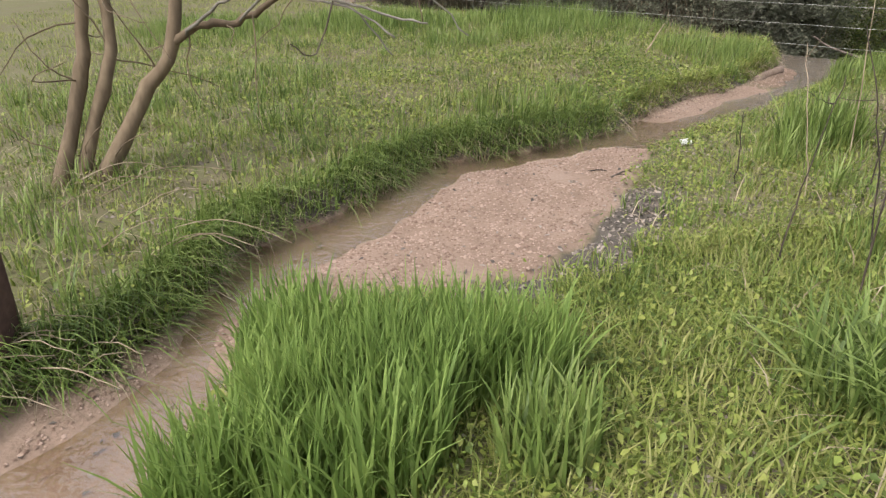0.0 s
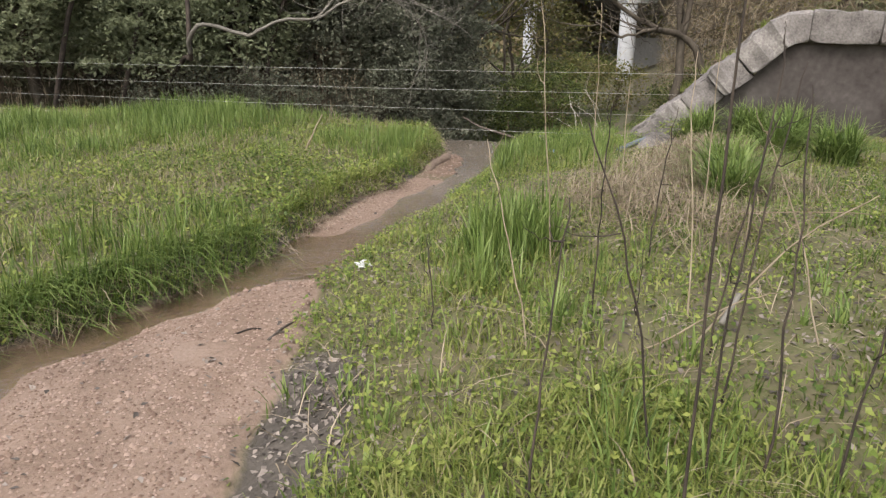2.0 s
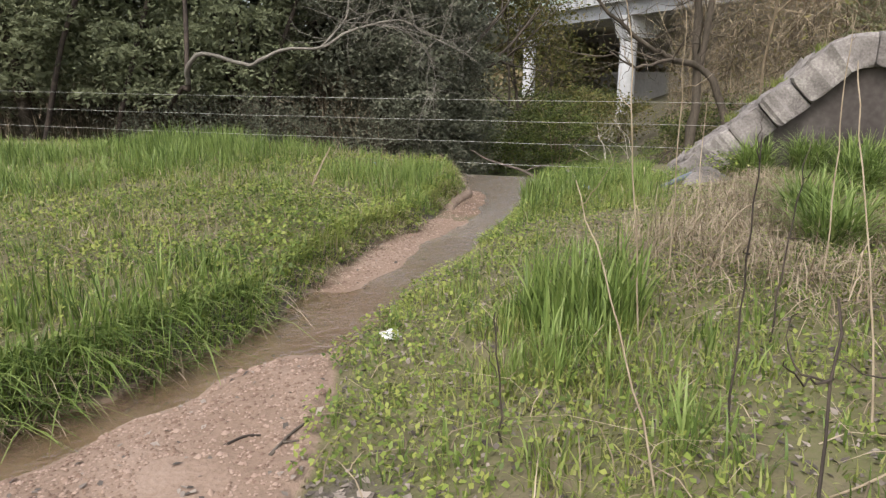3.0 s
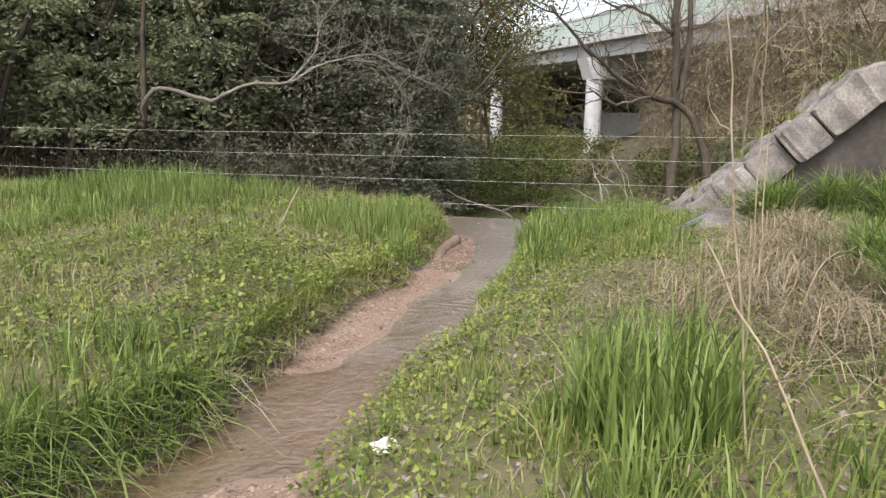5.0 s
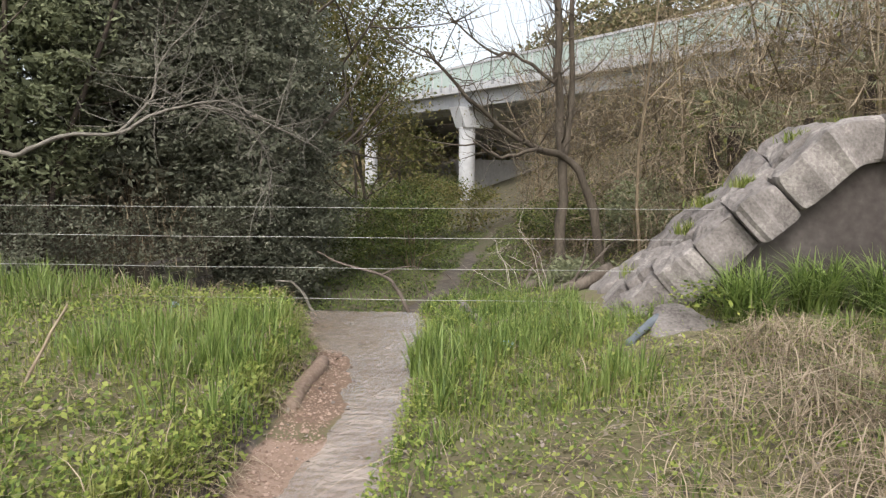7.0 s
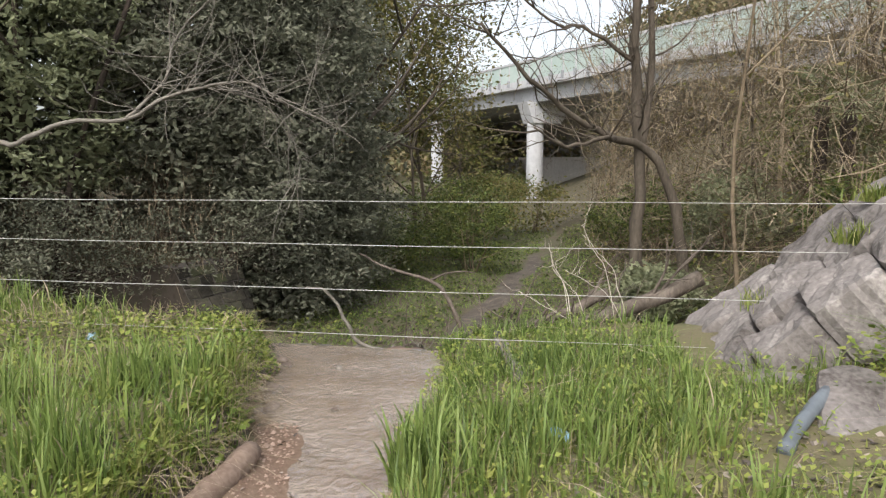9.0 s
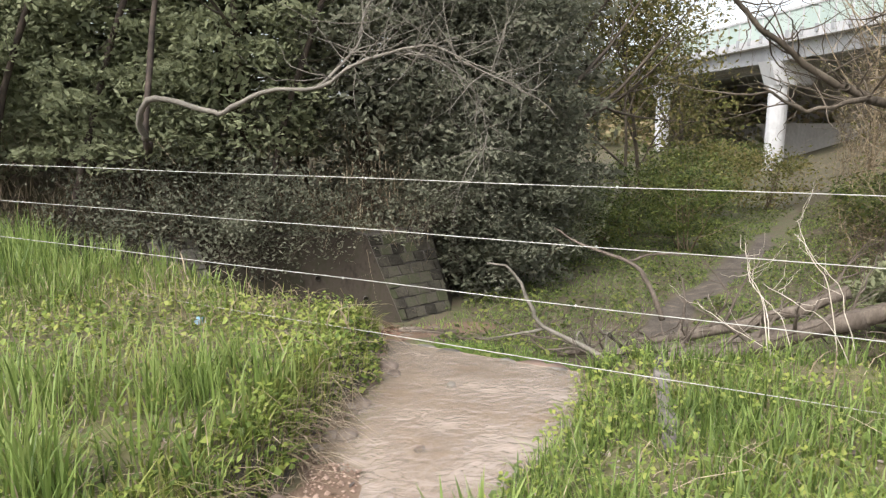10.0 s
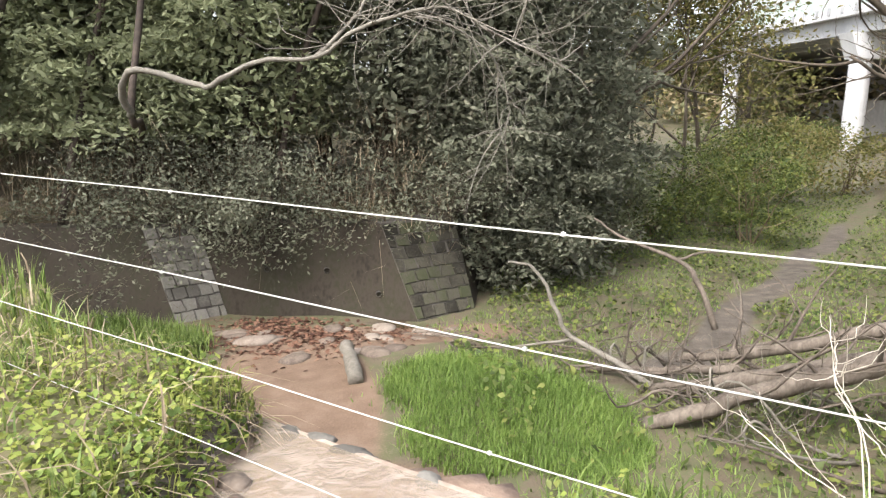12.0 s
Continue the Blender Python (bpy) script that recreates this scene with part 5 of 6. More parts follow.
def stone(x, y, z, sx, sy, sz, seed, label, mat="stone", group=""):
    rr = random.Random(seed)
    bm = bmesh.new()
    bmesh.ops.create_icosphere(bm, subdivisions=2, radius=0.5)
    for v in bm.verts:
        n1 = noise.noise(v.co * 2.3 + Vector((seed, 0, 0))) * 0.28
        v.co *= 1 + n1
        v.co.z = max(v.co.z, -0.28)
    bmesh.ops.scale(bm, vec=(sx, sy, sz), verts=bm.verts)
    bmesh.ops.rotate(bm, matrix=Matrix.Rotation(rr.uniform(0, 3), 3, 'Z'), verts=bm.verts)
    me = bpy.data.meshes.new("stone")
    bm.to_mesh(me)
    bm.free()
    me.materials.append(M[mat])
    me.shade_smooth()
    ob = tagged(new("river_stone", me), label, "stone", group)
    ob.location = (x, y, z + 0.2 * sz)
    return ob


for k in range(26):
    rr = random.Random(900 + k)
    x, y = rr.uniform(3.9, 7.8), rr.uniform(18.7, 19.7)
    d = rr.uniform(0.1, 0.4)
    stone(x, y, gz(x, y) - 0.02, d * 1.4, d, d * 0.28, 900 + k, "flat reddish grey stone in the river bed", group="river stones")
for k, (x, y, d) in enumerate([(5.1, 18.3, 0.4), (6.3, 18.2, 0.45), (6.0, 18.35, 0.3), (4.45, 19.1, 0.5), (6.6, 18.35, 0.35)]):
    stone(x, y, gz(x, y) - 0.02, d * 1.4, d, d * 0.32, 950 + k, "pale stone beside the sand bank", group="river stones")
stone(6.35, 11.9, gz(6.35, 11.9), 0.45, 0.3, 0.3, 981, "pale stone below the spillway")
stone(6.83, 10.75, gz(6.83, 10.75), 0.22, 0.2, 0.3, 982, "small pale stone at the bank top")
poly_thing("short_log", "short bleached log lying on the sand bank", "log", [([(5.86, 18.25, -2.3), (5.9, 17.7, -2.3), (5.93, 17.0, -2.34)], 0.1, 0.11)], "palebark", sides=10, wob=0.004, part_name="log")
poly_thing("stream_log", "smooth brown log half sunk at the stream edge", "log", [([(3.93, 8.62, 0.03), (4.2, 8.93, 0.05), (4.36, 9.08, 0.055), (4.53, 9.27, 0.06)], 0.055, 0.05)], "log", sides=12, part_name="log")


def water_sheet(x0, x1, y0, y1, z):
    bm = bmesh.new()
    bmesh.ops.create_grid(bm, x_segments=24, y_segments=24, size=0.5)
    bmesh.ops.scale(bm, vec=(x1 - x0, y1 - y0, 1), verts=bm.verts)
    bmesh.ops.translate(bm, vec=((x0 + x1) / 2, (y0 + y1) / 2, z), verts=bm.verts)
    me = bpy.data.meshes.new("river_water")
    bm.to_mesh(me)
    bm.free()
    me.materials.append(M["pool"])
    tagged(new("river_water", me), "shallow brown river water below the wall", "water", kind="structure")


water_sheet(-10, 7.0, 12.2, 20.9, BED - 0.05)


# broken pale rubble along the rim of the sill
for k in range(22):
    rr = random.Random(2200 + k)
    cc = -4.0 + 1.8 * k / 21 + rr.uniform(-0.04, 0.04)
    x, y = xy(LIP - 0.02 + rr.uniform(-0.05, 0.05), cc)
    d = rr.uniform(0.05, 0.12)
    stone(x, y, -0.05, d * 1.6, d, d * 0.6, 2200 + k, "pale broken concrete lump on the sill's rim", "masonry", group="sill rim lumps")


# drain holes in the river wall
def drain(x, y, z):
    bm = bmesh.new()
    bmesh.ops.create_cone(bm, cap_ends=False, segments=12, radius1=0.05, radius2=0.05, depth=0.12)
    bmesh.ops.rotate(bm, matrix=Matrix.Rotation(radians(90), 3, 'X'), verts=bm.verts)
    o = bpy.data.meshes.new("drain_pipe")
    bmesh.ops.create_circle(bm, cap_ends=True, segments=12, radius=0.048, matrix=Matrix.Translation((0, 0.02, 0)) @ Matrix.Rotation(radians(90), 4, 'X'))
    bm.to_mesh(o)
    bm.free()
    o.materials.append(M["mortar"])
    ob = tagged(new("drain_pipe", o), "small dark drain pipe in the river wall", "pipe", "wall drains")
    ob.location = (x, y, z)


for uu, z in ((0.3, -1.7), (0.62, -1.7), (0.85, -2.1)):
    pp, oo = wall_point(4, uu, z)
    drain(pp.x, pp.y, z)


# ---- pipe, slabs at the foot of the stone bank ----
poly_thing("grey_pipe", "grey plastic pipe lying at the foot of the stone bank", "pipe", [([(5.98, 7.72, 0.27), (6.2, 7.78, 0.31), (6.5, 7.84, 0.36)], 0.028, 0.028)], "pvc", sides=14, part_name="tube")


def slab(cx, cy, cz, sx, sy, sz, turn, tip, seed, label):
    """A rough broken stone lying in the ground."""
    bm = bmesh.new()
    bmesh.ops.create_cube(bm, size=1.0)
    bmesh.ops.subdivide_edges(bm, edges=bm.edges[:], cuts=9, use_grid_fill=True)
    off = Vector((seed * 3.1, seed * 0.7, 0))
    for v in bm.verts:
        q = v.co * 2
        v.co *= 1 - 0.05 * (q.x ** 6 * q.y ** 6 + q.y ** 6 * q.z ** 6 + q.x ** 6 * q.z ** 6)
        v.co.x *= 1 - 0.22 * v.co.y * (1 if seed % 2 else -1)
        v.co = Vector((v.co.x * sx, v.co.y * sy, v.co.z * sz))
        v.co += v.co.normalized() * (noise.noise(v.co * 3 + off) * 0.07 + noise.noise(v.co * 8 + off) * 0.035 + noise.noise(v.co * 21) * 0.012) * min(1.0, sz / 0.25)
    me = bpy.data.meshes.new("stone_slab")
    bm.to_mesh(me)
    bm.free()
    me.materials.append(M["rock"])
    ob = tagged(new("stone_slab", me), label, "stone", "stones at the bank foot")
    ob.matrix_world = pose(cx, cy, cz, tip[0], tip[1], turn)


slab(6.62, 8.12, 0.14, 0.42, 0.3, 0.3, 20, (-6, -10), 1, "weathered grey foot stone in the grass")
slab(6.45, 7.5, 0.14, 0.85, 0.62, 0.3, 28, (4, -16), 2, "broad tilted stone slab at the bank foot")
for k, (x, y, d) in enumerate(((6.46, 9.98, 0.2), (6.34, 9.79, 0.24), (6.21, 9.58, 0.26), (6.08, 9.36, 0.22), (5.97, 9.18, 0.18))):
    slab(x, y, gz(x, y) - 0.0, d, 0.055, 0.08, 57 + 6 * (k % 2), (3, 0), 5 + k, "broken piece of an old concrete kerb in the grass")



# ---- stalks on the right bank ----
def stalk(name, label, pts, r0, r1, mat, n=0, seed=0, L=0.25, group=""):
    poly_thing(name, label, "dead stalk", [(pts, r0, r1)] + twiglets(pts[1:], n, L, r1 * 1.1, seed, 0.8), mat, sides=5, wob=0.004, group=group, seed=seed)


DARK = [(1.73, 2.49, 0.02, 0.03, 1.7), (2.23, 2.63, 0.15, 0.2, 1.15), (2.1, 2.75, 0.25, 0.1, 1.3), (1.62, 2.95, 0.3, 0.25, 0.9), (2.45, 3.0, 0.3, 0.05, 1.2), (2.7, 3.3, 0.2, -0.1, 1.0), (2.0, 2.85, -0.25, 0.3, 1.1), (2.6, 3.9, 0.1, 0.1, 1.0), (3.3, 4.3, 0.25, 0.1, 0.9), (2.35, 2.5, 0.45, 0.1, 1.0), (1.95, 4.3, 0.0, 0.1, 0.5)]
for k, (x, y, lx, ly, h) in enumerate(DARK):
    lx, ly = lx * 0.7, ly * 0.7
    z = gz(x, y) - 0.03
    stalk("dark_dead_stalk", "thin dark dead weed stalk standing in grass", [(x, y, z), (x + lx * 0.2, y + ly * 0.25, z + h * 0.35), (x + lx * 0.55, y + ly * 0.5, z + h * 0.7), (x + lx, y + ly, z + h)], 0.0048, 0.0022, "darkstem", 2 if k else 1, 1000 + k, 0.16, "dark weed stalks")
PALE = [(2.89, 4.66, 0.06, 0.36, 1.75), (3.6, 5.2, 0.05, 0.1, 1.5), (2.12, 3.7, 0.16, 0.69, 0.85), (3.9, 4.5, 0.25, 0.2, 1.4), (4.2, 5.6, 0.1, 0.1, 1.0), (2.9, 3.6, 0.4, 0.5, 1.2)]
for k, (x, y, lx, ly, h) in enumerate(PALE):
    z = gz(x, y) - 0.03
    stalk("pale_reed", "tall pale dry reed stalk among the grass", [(x, y, z), (x + lx * 0.3, y + ly * 0.3, z + h * 0.35), (x + lx * 0.5, y + ly * 0.6, z + h * 0.7), (x + lx, y + ly, z + h)], 0.0045, 0.002, "straw", 2, 1100 + k, 0.2, "pale reeds")
LEAN = [([(2.32, 3.55, 0.2), (2.59, 3.45, 0.32), (2.8, 3.3, 0.5), (3.0, 3.25, 0.55)], 0.004), ([(2.4, 3.3, 0.2), (3.37, 3.49, 0.62), (4.2, 3.62, 0.75)], 0.005), ([(3.0, 3.0, 0.3), (3.3, 3.4, 0.7), (3.5, 3.8, 1.1)], 0.004), ([(4.0, 4.9, 0.35), (4.3, 4.3, 0.5), (4.6, 3.9, 0.55)], 0.004), ([(3.6, 5.0, 0.35), (4.2, 5.3, 0.6), (4.7, 5.4, 0.65)], 0.004)]
for k, (ln, r) in enumerate(LEAN):
    stalk("fallen_reed", "pale broken reed leaning over the grass", ln, r, r * 0.7, "straw", 1, 1200 + k, 0.2, "fallen reeds")
# bleached dead weeds beyond the wires
for k in range(7):
    rr = random.Random(1300 + k)
    x, y = 7.12 + rr.gauss(0, 0.12), 9.62 + rr.gauss(0, 0.12)
    z = gz(x, y) - 0.02
    a, h, L = rr.gauss(2.3, 0.55), rr.uniform(0.25, 0.7), rr.uniform(0.2, 0.65)
    ln = [(x, y, z), (x + 0.3 * L * math.cos(a), y + 0.3 * L * math.sin(a), z + h * 0.55), (x + 0.65 * L * math.cos(a + 0.2), y + 0.65 * L * math.sin(a + 0.2), z + h * 0.8), (x + L * math.cos(a), y + L * math.sin(a), z + h)]
    stalk("bleached_weed", "bleached dead weed branching beside the fence", ln, 0.003, 0.0014, "bleached", 4, 1320 + k, 0.22, "bleached weeds")
# straws lying on the left bank
for k in range(14):
    rr = random.Random(1400 + k)
    x, y = rr.uniform(-2.4, -0.4), rr.uniform(2.9, 4.6)
    if not float(edges(np.array([x]), np.array([y]))[2][0]) > sc(x, y)[1] + 0.1:
        continue
    z = gz(x, y) + 0.1
    a, L = rr.uniform(-0.5, 0.7), rr.uniform(0.4, 0.9)
    ln = [(x, y, z - 0.06), (x + 0.5 * L * math.cos(a), y + 0.5 * L * math.sin(a), z + 0.07), (x + L * math.cos(a), y + L * math.sin(a), z - 0.02)]
    stalk("fallen_straw", "long pale straw bent over the bank grass", ln, 0.004, 0.002, "straw", 1, 1420 + k, 0.15, "fallen straws")
stalk("fallen_straw", "long pale straw standing in the meadow", [(2.72, 9.45, 0.2), (2.85, 9.5, 0.42), (3.0, 9.6, 0.62)], 0.012, 0.006, "straw", 0, 1, 0.1)


for k in range(12):
    rr = random.Random(1500 + k)
    x, y = rr.uniform(-1.95, -1.45), rr.uniform(1.95, 2.5)
    z = gz(x, y) + 0.02
    a, L = rr.uniform(-0.4, 1.0), rr.uniform(0.3, 0.6)
    stalk("fallen_straw", "dry straw heaped against the steel post", [(x, y, z), (x + 0.5 * L * math.cos(a), y + 0.5 * L * math.sin(a), z + 0.06), (x + L * math.cos(a), y + L * math.sin(a), z + 0.02)], 0.004, 0.002, "straw", 1, 1520 + k, 0.15, "straw heap")


# ---- litter ----
def crumpled(name, x, y, z, size, mat, label, seed):
    bm = bmesh.new()
    bmesh.ops.create_icosphere(bm, subdivisions=3, radius=0.5)
    for v in bm.verts:
        v.co *= 1 + 0.5 * noise.noise(v.co * 3.0 + Vector((seed, 0, 0))) + 0.25 * noise.noise(v.co * 7 + Vector((0, seed, 0)))
    bmesh.ops.scale(bm, vec=size, verts=bm.verts)
    me = bpy.data.meshes.new(name)
    bm.to_mesh(me)
    bm.free()
    me.materials.append(M[mat])
    ob = tagged(new(name, me), label, "litter")
    ob.location = (x, y, z)


poly_thing("sand_stick", "short forked stick lying on the sand", "stick", [([(1.24, 4.76, 0.05), (1.33, 4.85, 0.06), (1.43, 4.94, 0.055)], 0.008, 0.004), ([(1.3, 4.82, 0.058), (1.36, 4.8, 0.06)], 0.005, 0.003)], "driftwood", sides=6)
poly_thing("sand_stick", "small dark stick lying on the sand", "stick", [([(1.10, 4.9, 0.05), (1.18, 4.93, 0.055), (1.24, 4.92, 0.05)], 0.007, 0.004)], "darkstem", sides=6)
poly_thing("bamboo_piece", "short broken piece of pale bamboo in the weeds", "stick", [([(2.78, 3.32, 0.42), (2.88, 3.36, 0.47), (2.94, 3.38, 0.5)], 0.012, 0.011)], "palebark", sides=9)
crumpled("plastic_scrap", 2.04, 5.55, gz(2.04, 5.55) + 0.025, (0.11, 0.07, 0.045), "white", "crumpled white plastic scrap at the stream edge", 3)
crumpled("blue_bottle", 5.55, 8.42, gz(5.55, 8.42) + 0.03, (0.05, 0.12, 0.05), "blue", "crushed pale blue plastic bottle in the grass", 9)
crumpled("plastic_bag", 4.15, 11.25, gz(4.15, 11.25) + 0.0, (0.08, 0.08, 0.07), "blue", "torn blue and white plastic bag in the grass", 12)
stone(5.44, 10.32, -0.012, 0.07, 0.05, 0.035, 985, "small pale stone on the spillway", "palebark")


for k in range(16):
    rr = random.Random(2100 + k)
    ss = rr.uniform(10.3, 11.6)
    cc = float(np.interp(ss, sL, cL)) + (rr.uniform(-0.06, 0.1) if k % 4 else rr.uniform(0.3, 1.0))
    x, y = xy(ss, cc)
    d = rr.uniform(0.04, 0.11) if k % 4 else rr.uniform(0.03, 0.05)
    stone(x, y, -0.015, d * 1.3, d, d * 0.6, 2100 + k, "small dark wet stone at the edge of the sill", group="sill stones")


# ---- grass, herbs, straw, gravel, litter ----
def scatter(n, x0, x1, y0, y1, keep):
    X, Y = rng.uniform(x0, x1, n), rng.uniform(y0, y1, n)
    s, c, l, r = edges(X, Y)
    k = keep(X, Y, s, c, l, r)
    X, Y = X[k], Y[k]
    return np.stack([X, Y, ground_z(X, Y) - 0.01], 1)


def bumps(x, y, spots):
    out = np.zeros(len(x))
    for sx, sy, r, h in spots:
        out = np.maximum(out, h * np.exp(-((x - sx) ** 2 + (y - sy) ** 2) / r ** 2))
    return out


def thin(x, y, near=3.9, least=0.12):
    """Keep fewer blades where the walk never comes close."""
    d = np.minimum(np.hypot(x - 0.3, y - 1.0), np.minimum(np.hypot(x - 2.0, y - 5.0), np.hypot(x - 4.8, y - 8.5)))
    return rng.random(len(x)) < np.clip(near / np.maximum(d, 0.5), least, 1)


def flat_leaves(name, P, size, mat, tilt=0.45, aspect=0.75):
    """Broad low leaves that lie nearly level, pointed and folded along the rib."""
    n = len(P)
    az = rng.uniform(0, 2 * math.pi, n)
    t1, t2 = rng.normal(0, tilt, n), rng.normal(0, tilt, n)
    d = np.stack([np.cos(az), np.sin(az), np.sin(t1)], 1)
    w = np.stack([-np.sin(az), np.cos(az), np.sin(t2)], 1)
    s = (size * rng.uniform(0.55, 1.35, n))[:, None]
    up = np.array([0, 0, 1.0])
    rows = [P - d * s * 0.5, P - d * s * 0.1 + w * s * aspect * 0.5 + up * s * 0.1, P + d * s * 0.55, P - d * s * 0.1 - w * s * aspect * 0.5 + up * s * 0.1]
    V = np.stack(rows, 1).reshape(-1, 3)
    pat = np.array([0, 3, 2, 0, 2, 1])
    loops = (np.arange(n)[:, None] * 4 + pat[None]).ravel()
    return fast_mesh(name, V, loops, np.full(2 * n, 3), mat)


def tufted(name, n, area, keep, per, spread, height, mat, width, lean, label, side):
    """Grass in tufts, its blades leaning out from the middle of each."""
    C = scatter(n, *area, keep)
    idx = np.repeat(np.arange(len(C)), np.clip(rng.poisson(per, len(C)), 4, None))
    off = rng.normal(0, spread, (len(idx), 2)) * rng.uniform(0.6, 1.5, len(C))[idx][:, None]
    x, y = C[idx, 0] + off[:, 0], C[idx, 1] + off[:, 1]
    s, c, l, r = edges(x, y)
    ok = ((c < l - 0.02) if side < 0 else (c > r + 0.01)) & (s < bank_edge(c) + 0.1)
    h = (height(C[:, 0], C[:, 1]) * rng.uniform(0.65, 1.3, len(C)))[idx] * rng.uniform(0.4, 1.1, len(idx))
    P = np.stack([x, y, ground_z(x, y) - 0.01], 1)[ok]
    az = (np.arctan2(off[:, 1], off[:, 0]) + rng.normal(0, 0.7, len(idx)))[ok]
    stuff(name, blades_mesh(name, P, np.clip(h, 0.03, 0.7)[ok], M[mat], width, lean, az=az), label, "grass")


TALL_L = [(4.3, 9.95, 0.45, 0.24), (3.75, 9.3, 0.4, 0.26), (3.4, 8.5, 0.3, 0.2), (3.5, 9.9, 0.7, 0.18), (4.2, 11.6, 0.5, 0.1), (3.0, 12.4, 1.0, 0.24), (1.2, 6.6, 0.35, 0.22), (0.75, 6.0, 0.35, 0.2), (0.3, 6.3, 0.55, 0.18), (1.46, 11.8, 0.9, 0.24), (0.2, 10.6, 0.8, 0.2), (-1.8, 7.5, 0.9, 0.13), (-2.1, 3.4, 0.5, 0.12), (2.0, 13.5, 1.5, 0.3), (-1.0, 13, 2.0, 0.25), (-4, 12, 2.0, 0.2), (-1.4, 5.6, 0.9, 0.13), (-0.3, 5.0, 0.5, 0.12), (-3.2, 6.2, 1.2, 0.14), (-2.4, 4.0, 0.5, 0.16)]
LOW_L = [(1.6, 7.5, 0.7, 1), (2.4, 7.8, 0.6, 1), (2.5, 8.7, 0.55, 0.95), (2.0, 8.1, 0.6, 1), (3.1, 8.2, 0.3, 0.9), (0.5, 7.3, 0.5, 0.7), (2.2, 9.2, 0.6, 0.8), (-0.8, 6.0, 0.6, 0.6), (4.85, 10.7, 0.45, 0.95), (4.5, 11.2, 0.5, 0.9), (3.6, 11.2, 0.6, 0.7), (1.4, 9.3, 0.6, 0.6), (0.6, 8.6, 0.5, 0.5), (-0.3, 7.8, 0.5, 0.5)]
P = scatter(250000, -9, 5.5, 1.0, 20, lambda x, y, s, c, l, r: (c < l - 0.04) & (s < bank_edge(c)) & thin(x, y) & (rng.random(len(x)) > 0.6 * bumps(x, y, LOW_L)) & (rng.random(len(x)) > 2.4 * bumps(x, y, TALL_L)) & (vnoise(x, y, 2.6, 6) + 0.6 * vnoise(x, y, 7.0, 3) + rng.normal(0, 0.4, len(x)) > -0.45))
hgt = 0.075 + 0.04 * vnoise(P[:, 0], P[:, 1], 1.4, 4) + 0.035 * vnoise(P[:, 0], P[:, 1], 5, 1) + 0.4 * bumps(P[:, 0], P[:, 1], TALL_L)
hgt = np.clip(hgt, 0.03, 0.5) * rng.uniform(0.4, 1.4, len(P))
stuff("meadow_turf", blades_mesh("meadow_turf", P, hgt, M["grass_yellow"], 0.004, 0.6, 2), "yellow-green meadow turf on the stream bank", "grass")
tufted("meadow_grass", 2600, (-5, 5.5, 2.0, 15), lambda x, y, s, c, l, r: (c < l - 0.02) & (s < bank_edge(c)) & thin(x, y, 4.5) & (rng.random(len(x)) > 0.95 * bumps(x, y, LOW_L)) & (vnoise(x, y, 1.9, 2) + rng.normal(0, 0.5, len(x)) > -0.2), 17, 0.045,
       lambda x, y: 0.15 + 0.05 * vnoise(x, y, 1.2, 8) + 0.5 * bumps(x, y, TALL_L), "grass", 0.0042, 0.42, "tufts of fresh green grass on the stream bank", -1)
tufted("tall_meadow_grass", 11000, (-5, 5.5, 2.0, 15), lambda x, y, s, c, l, r: (c < l - 0.02) & (s < bank_edge(c)) & (rng.random(len(x)) < 4.5 * (bumps(x, y, TALL_L) - 0.06)), 13, 0.05,
       lambda x, y: 0.13 + 1.0 * bumps(x, y, TALL_L), "grass", 0.0045, 0.3, "tall dark green grass on the stream bank", -1)

TALL_R = [(5.02, 8.4, 0.3, 0.28), (5.35, 8.5, 0.35, 0.22), (4.5, 7.75, 0.22, 0.22), (6.1, 8.5, 0.4, 0.12), (5.15, 7.3, 0.3, 0.2), (5.45, 7.3, 0.25, 0.16), (5.75, 8.1, 0.35, 0.16), (2.8, 5.0, 0.34, 0.3), (2.45, 4.6, 0.3, 0.2), (4.85, 8.1, 0.3, 0.24), (1.95, 2.85, 0.35, 0.12), (1.4, 2.2, 0.25, 0.08), (2.5, 6.0, 0.2, 0.1), (2.2, 3.9, 0.4, 0.12), (3.0, 4.3, 0.4, 0.12), (5.9, 9.5, 0.18, 0.1)]
BARE_R = [(6.45, 7.5, 0.4, 1), (6.75, 8.2, 0.25, 0.9), (4.15, 6.85, 0.3, 0.9), (4.1, 6.4, 0.35, 0.9), (4.6, 6.9, 0.3, 0.9), (4.7, 6.55, 0.3, 0.9), (4.6, 5.7, 0.6, 0.8), (5.3, 6.2, 0.5, 0.8), (5.9, 7.0, 0.5, 0.8), (4.1, 5.2, 0.5, 0.6), (3.4, 3.6, 0.5, 0.7), (3.5, 6.2, 0.4, 0.7), (1.3, 1.4, 0.25, 0.6), (4.3, 6.6, 0.3, 0.7)]
P = scatter(255000, -2, 9.4, -1.2, 12, lambda x, y, s, c, l, r: (c > r - 0.01) & ~((s > 2.0) & (s < 4.2) & (c < r + 0.36 + 0.08 * np.sin(9 * s)) & (rng.random(len(x)) < 0.93)) & (s < bank_edge(c)) & before_bank(x, y) & thin(x, y, 3.0, 0.2) & (rng.random(len(x)) > 0.88 * bumps(x, y, BARE_R)) & ((vnoise(x, y, 2.4, 2) + rng.normal(0, 0.4, len(x)) > -0.1) | (bumps(x, y, TALL_R) > 0.05)))
hgt = 0.055 + 0.025 * vnoise(P[:, 0], P[:, 1], 1.7, 9) + 0.025 * vnoise(P[:, 0], P[:, 1], 4.5, 3) + 0.3 * bumps(P[:, 0], P[:, 1], TALL_R)
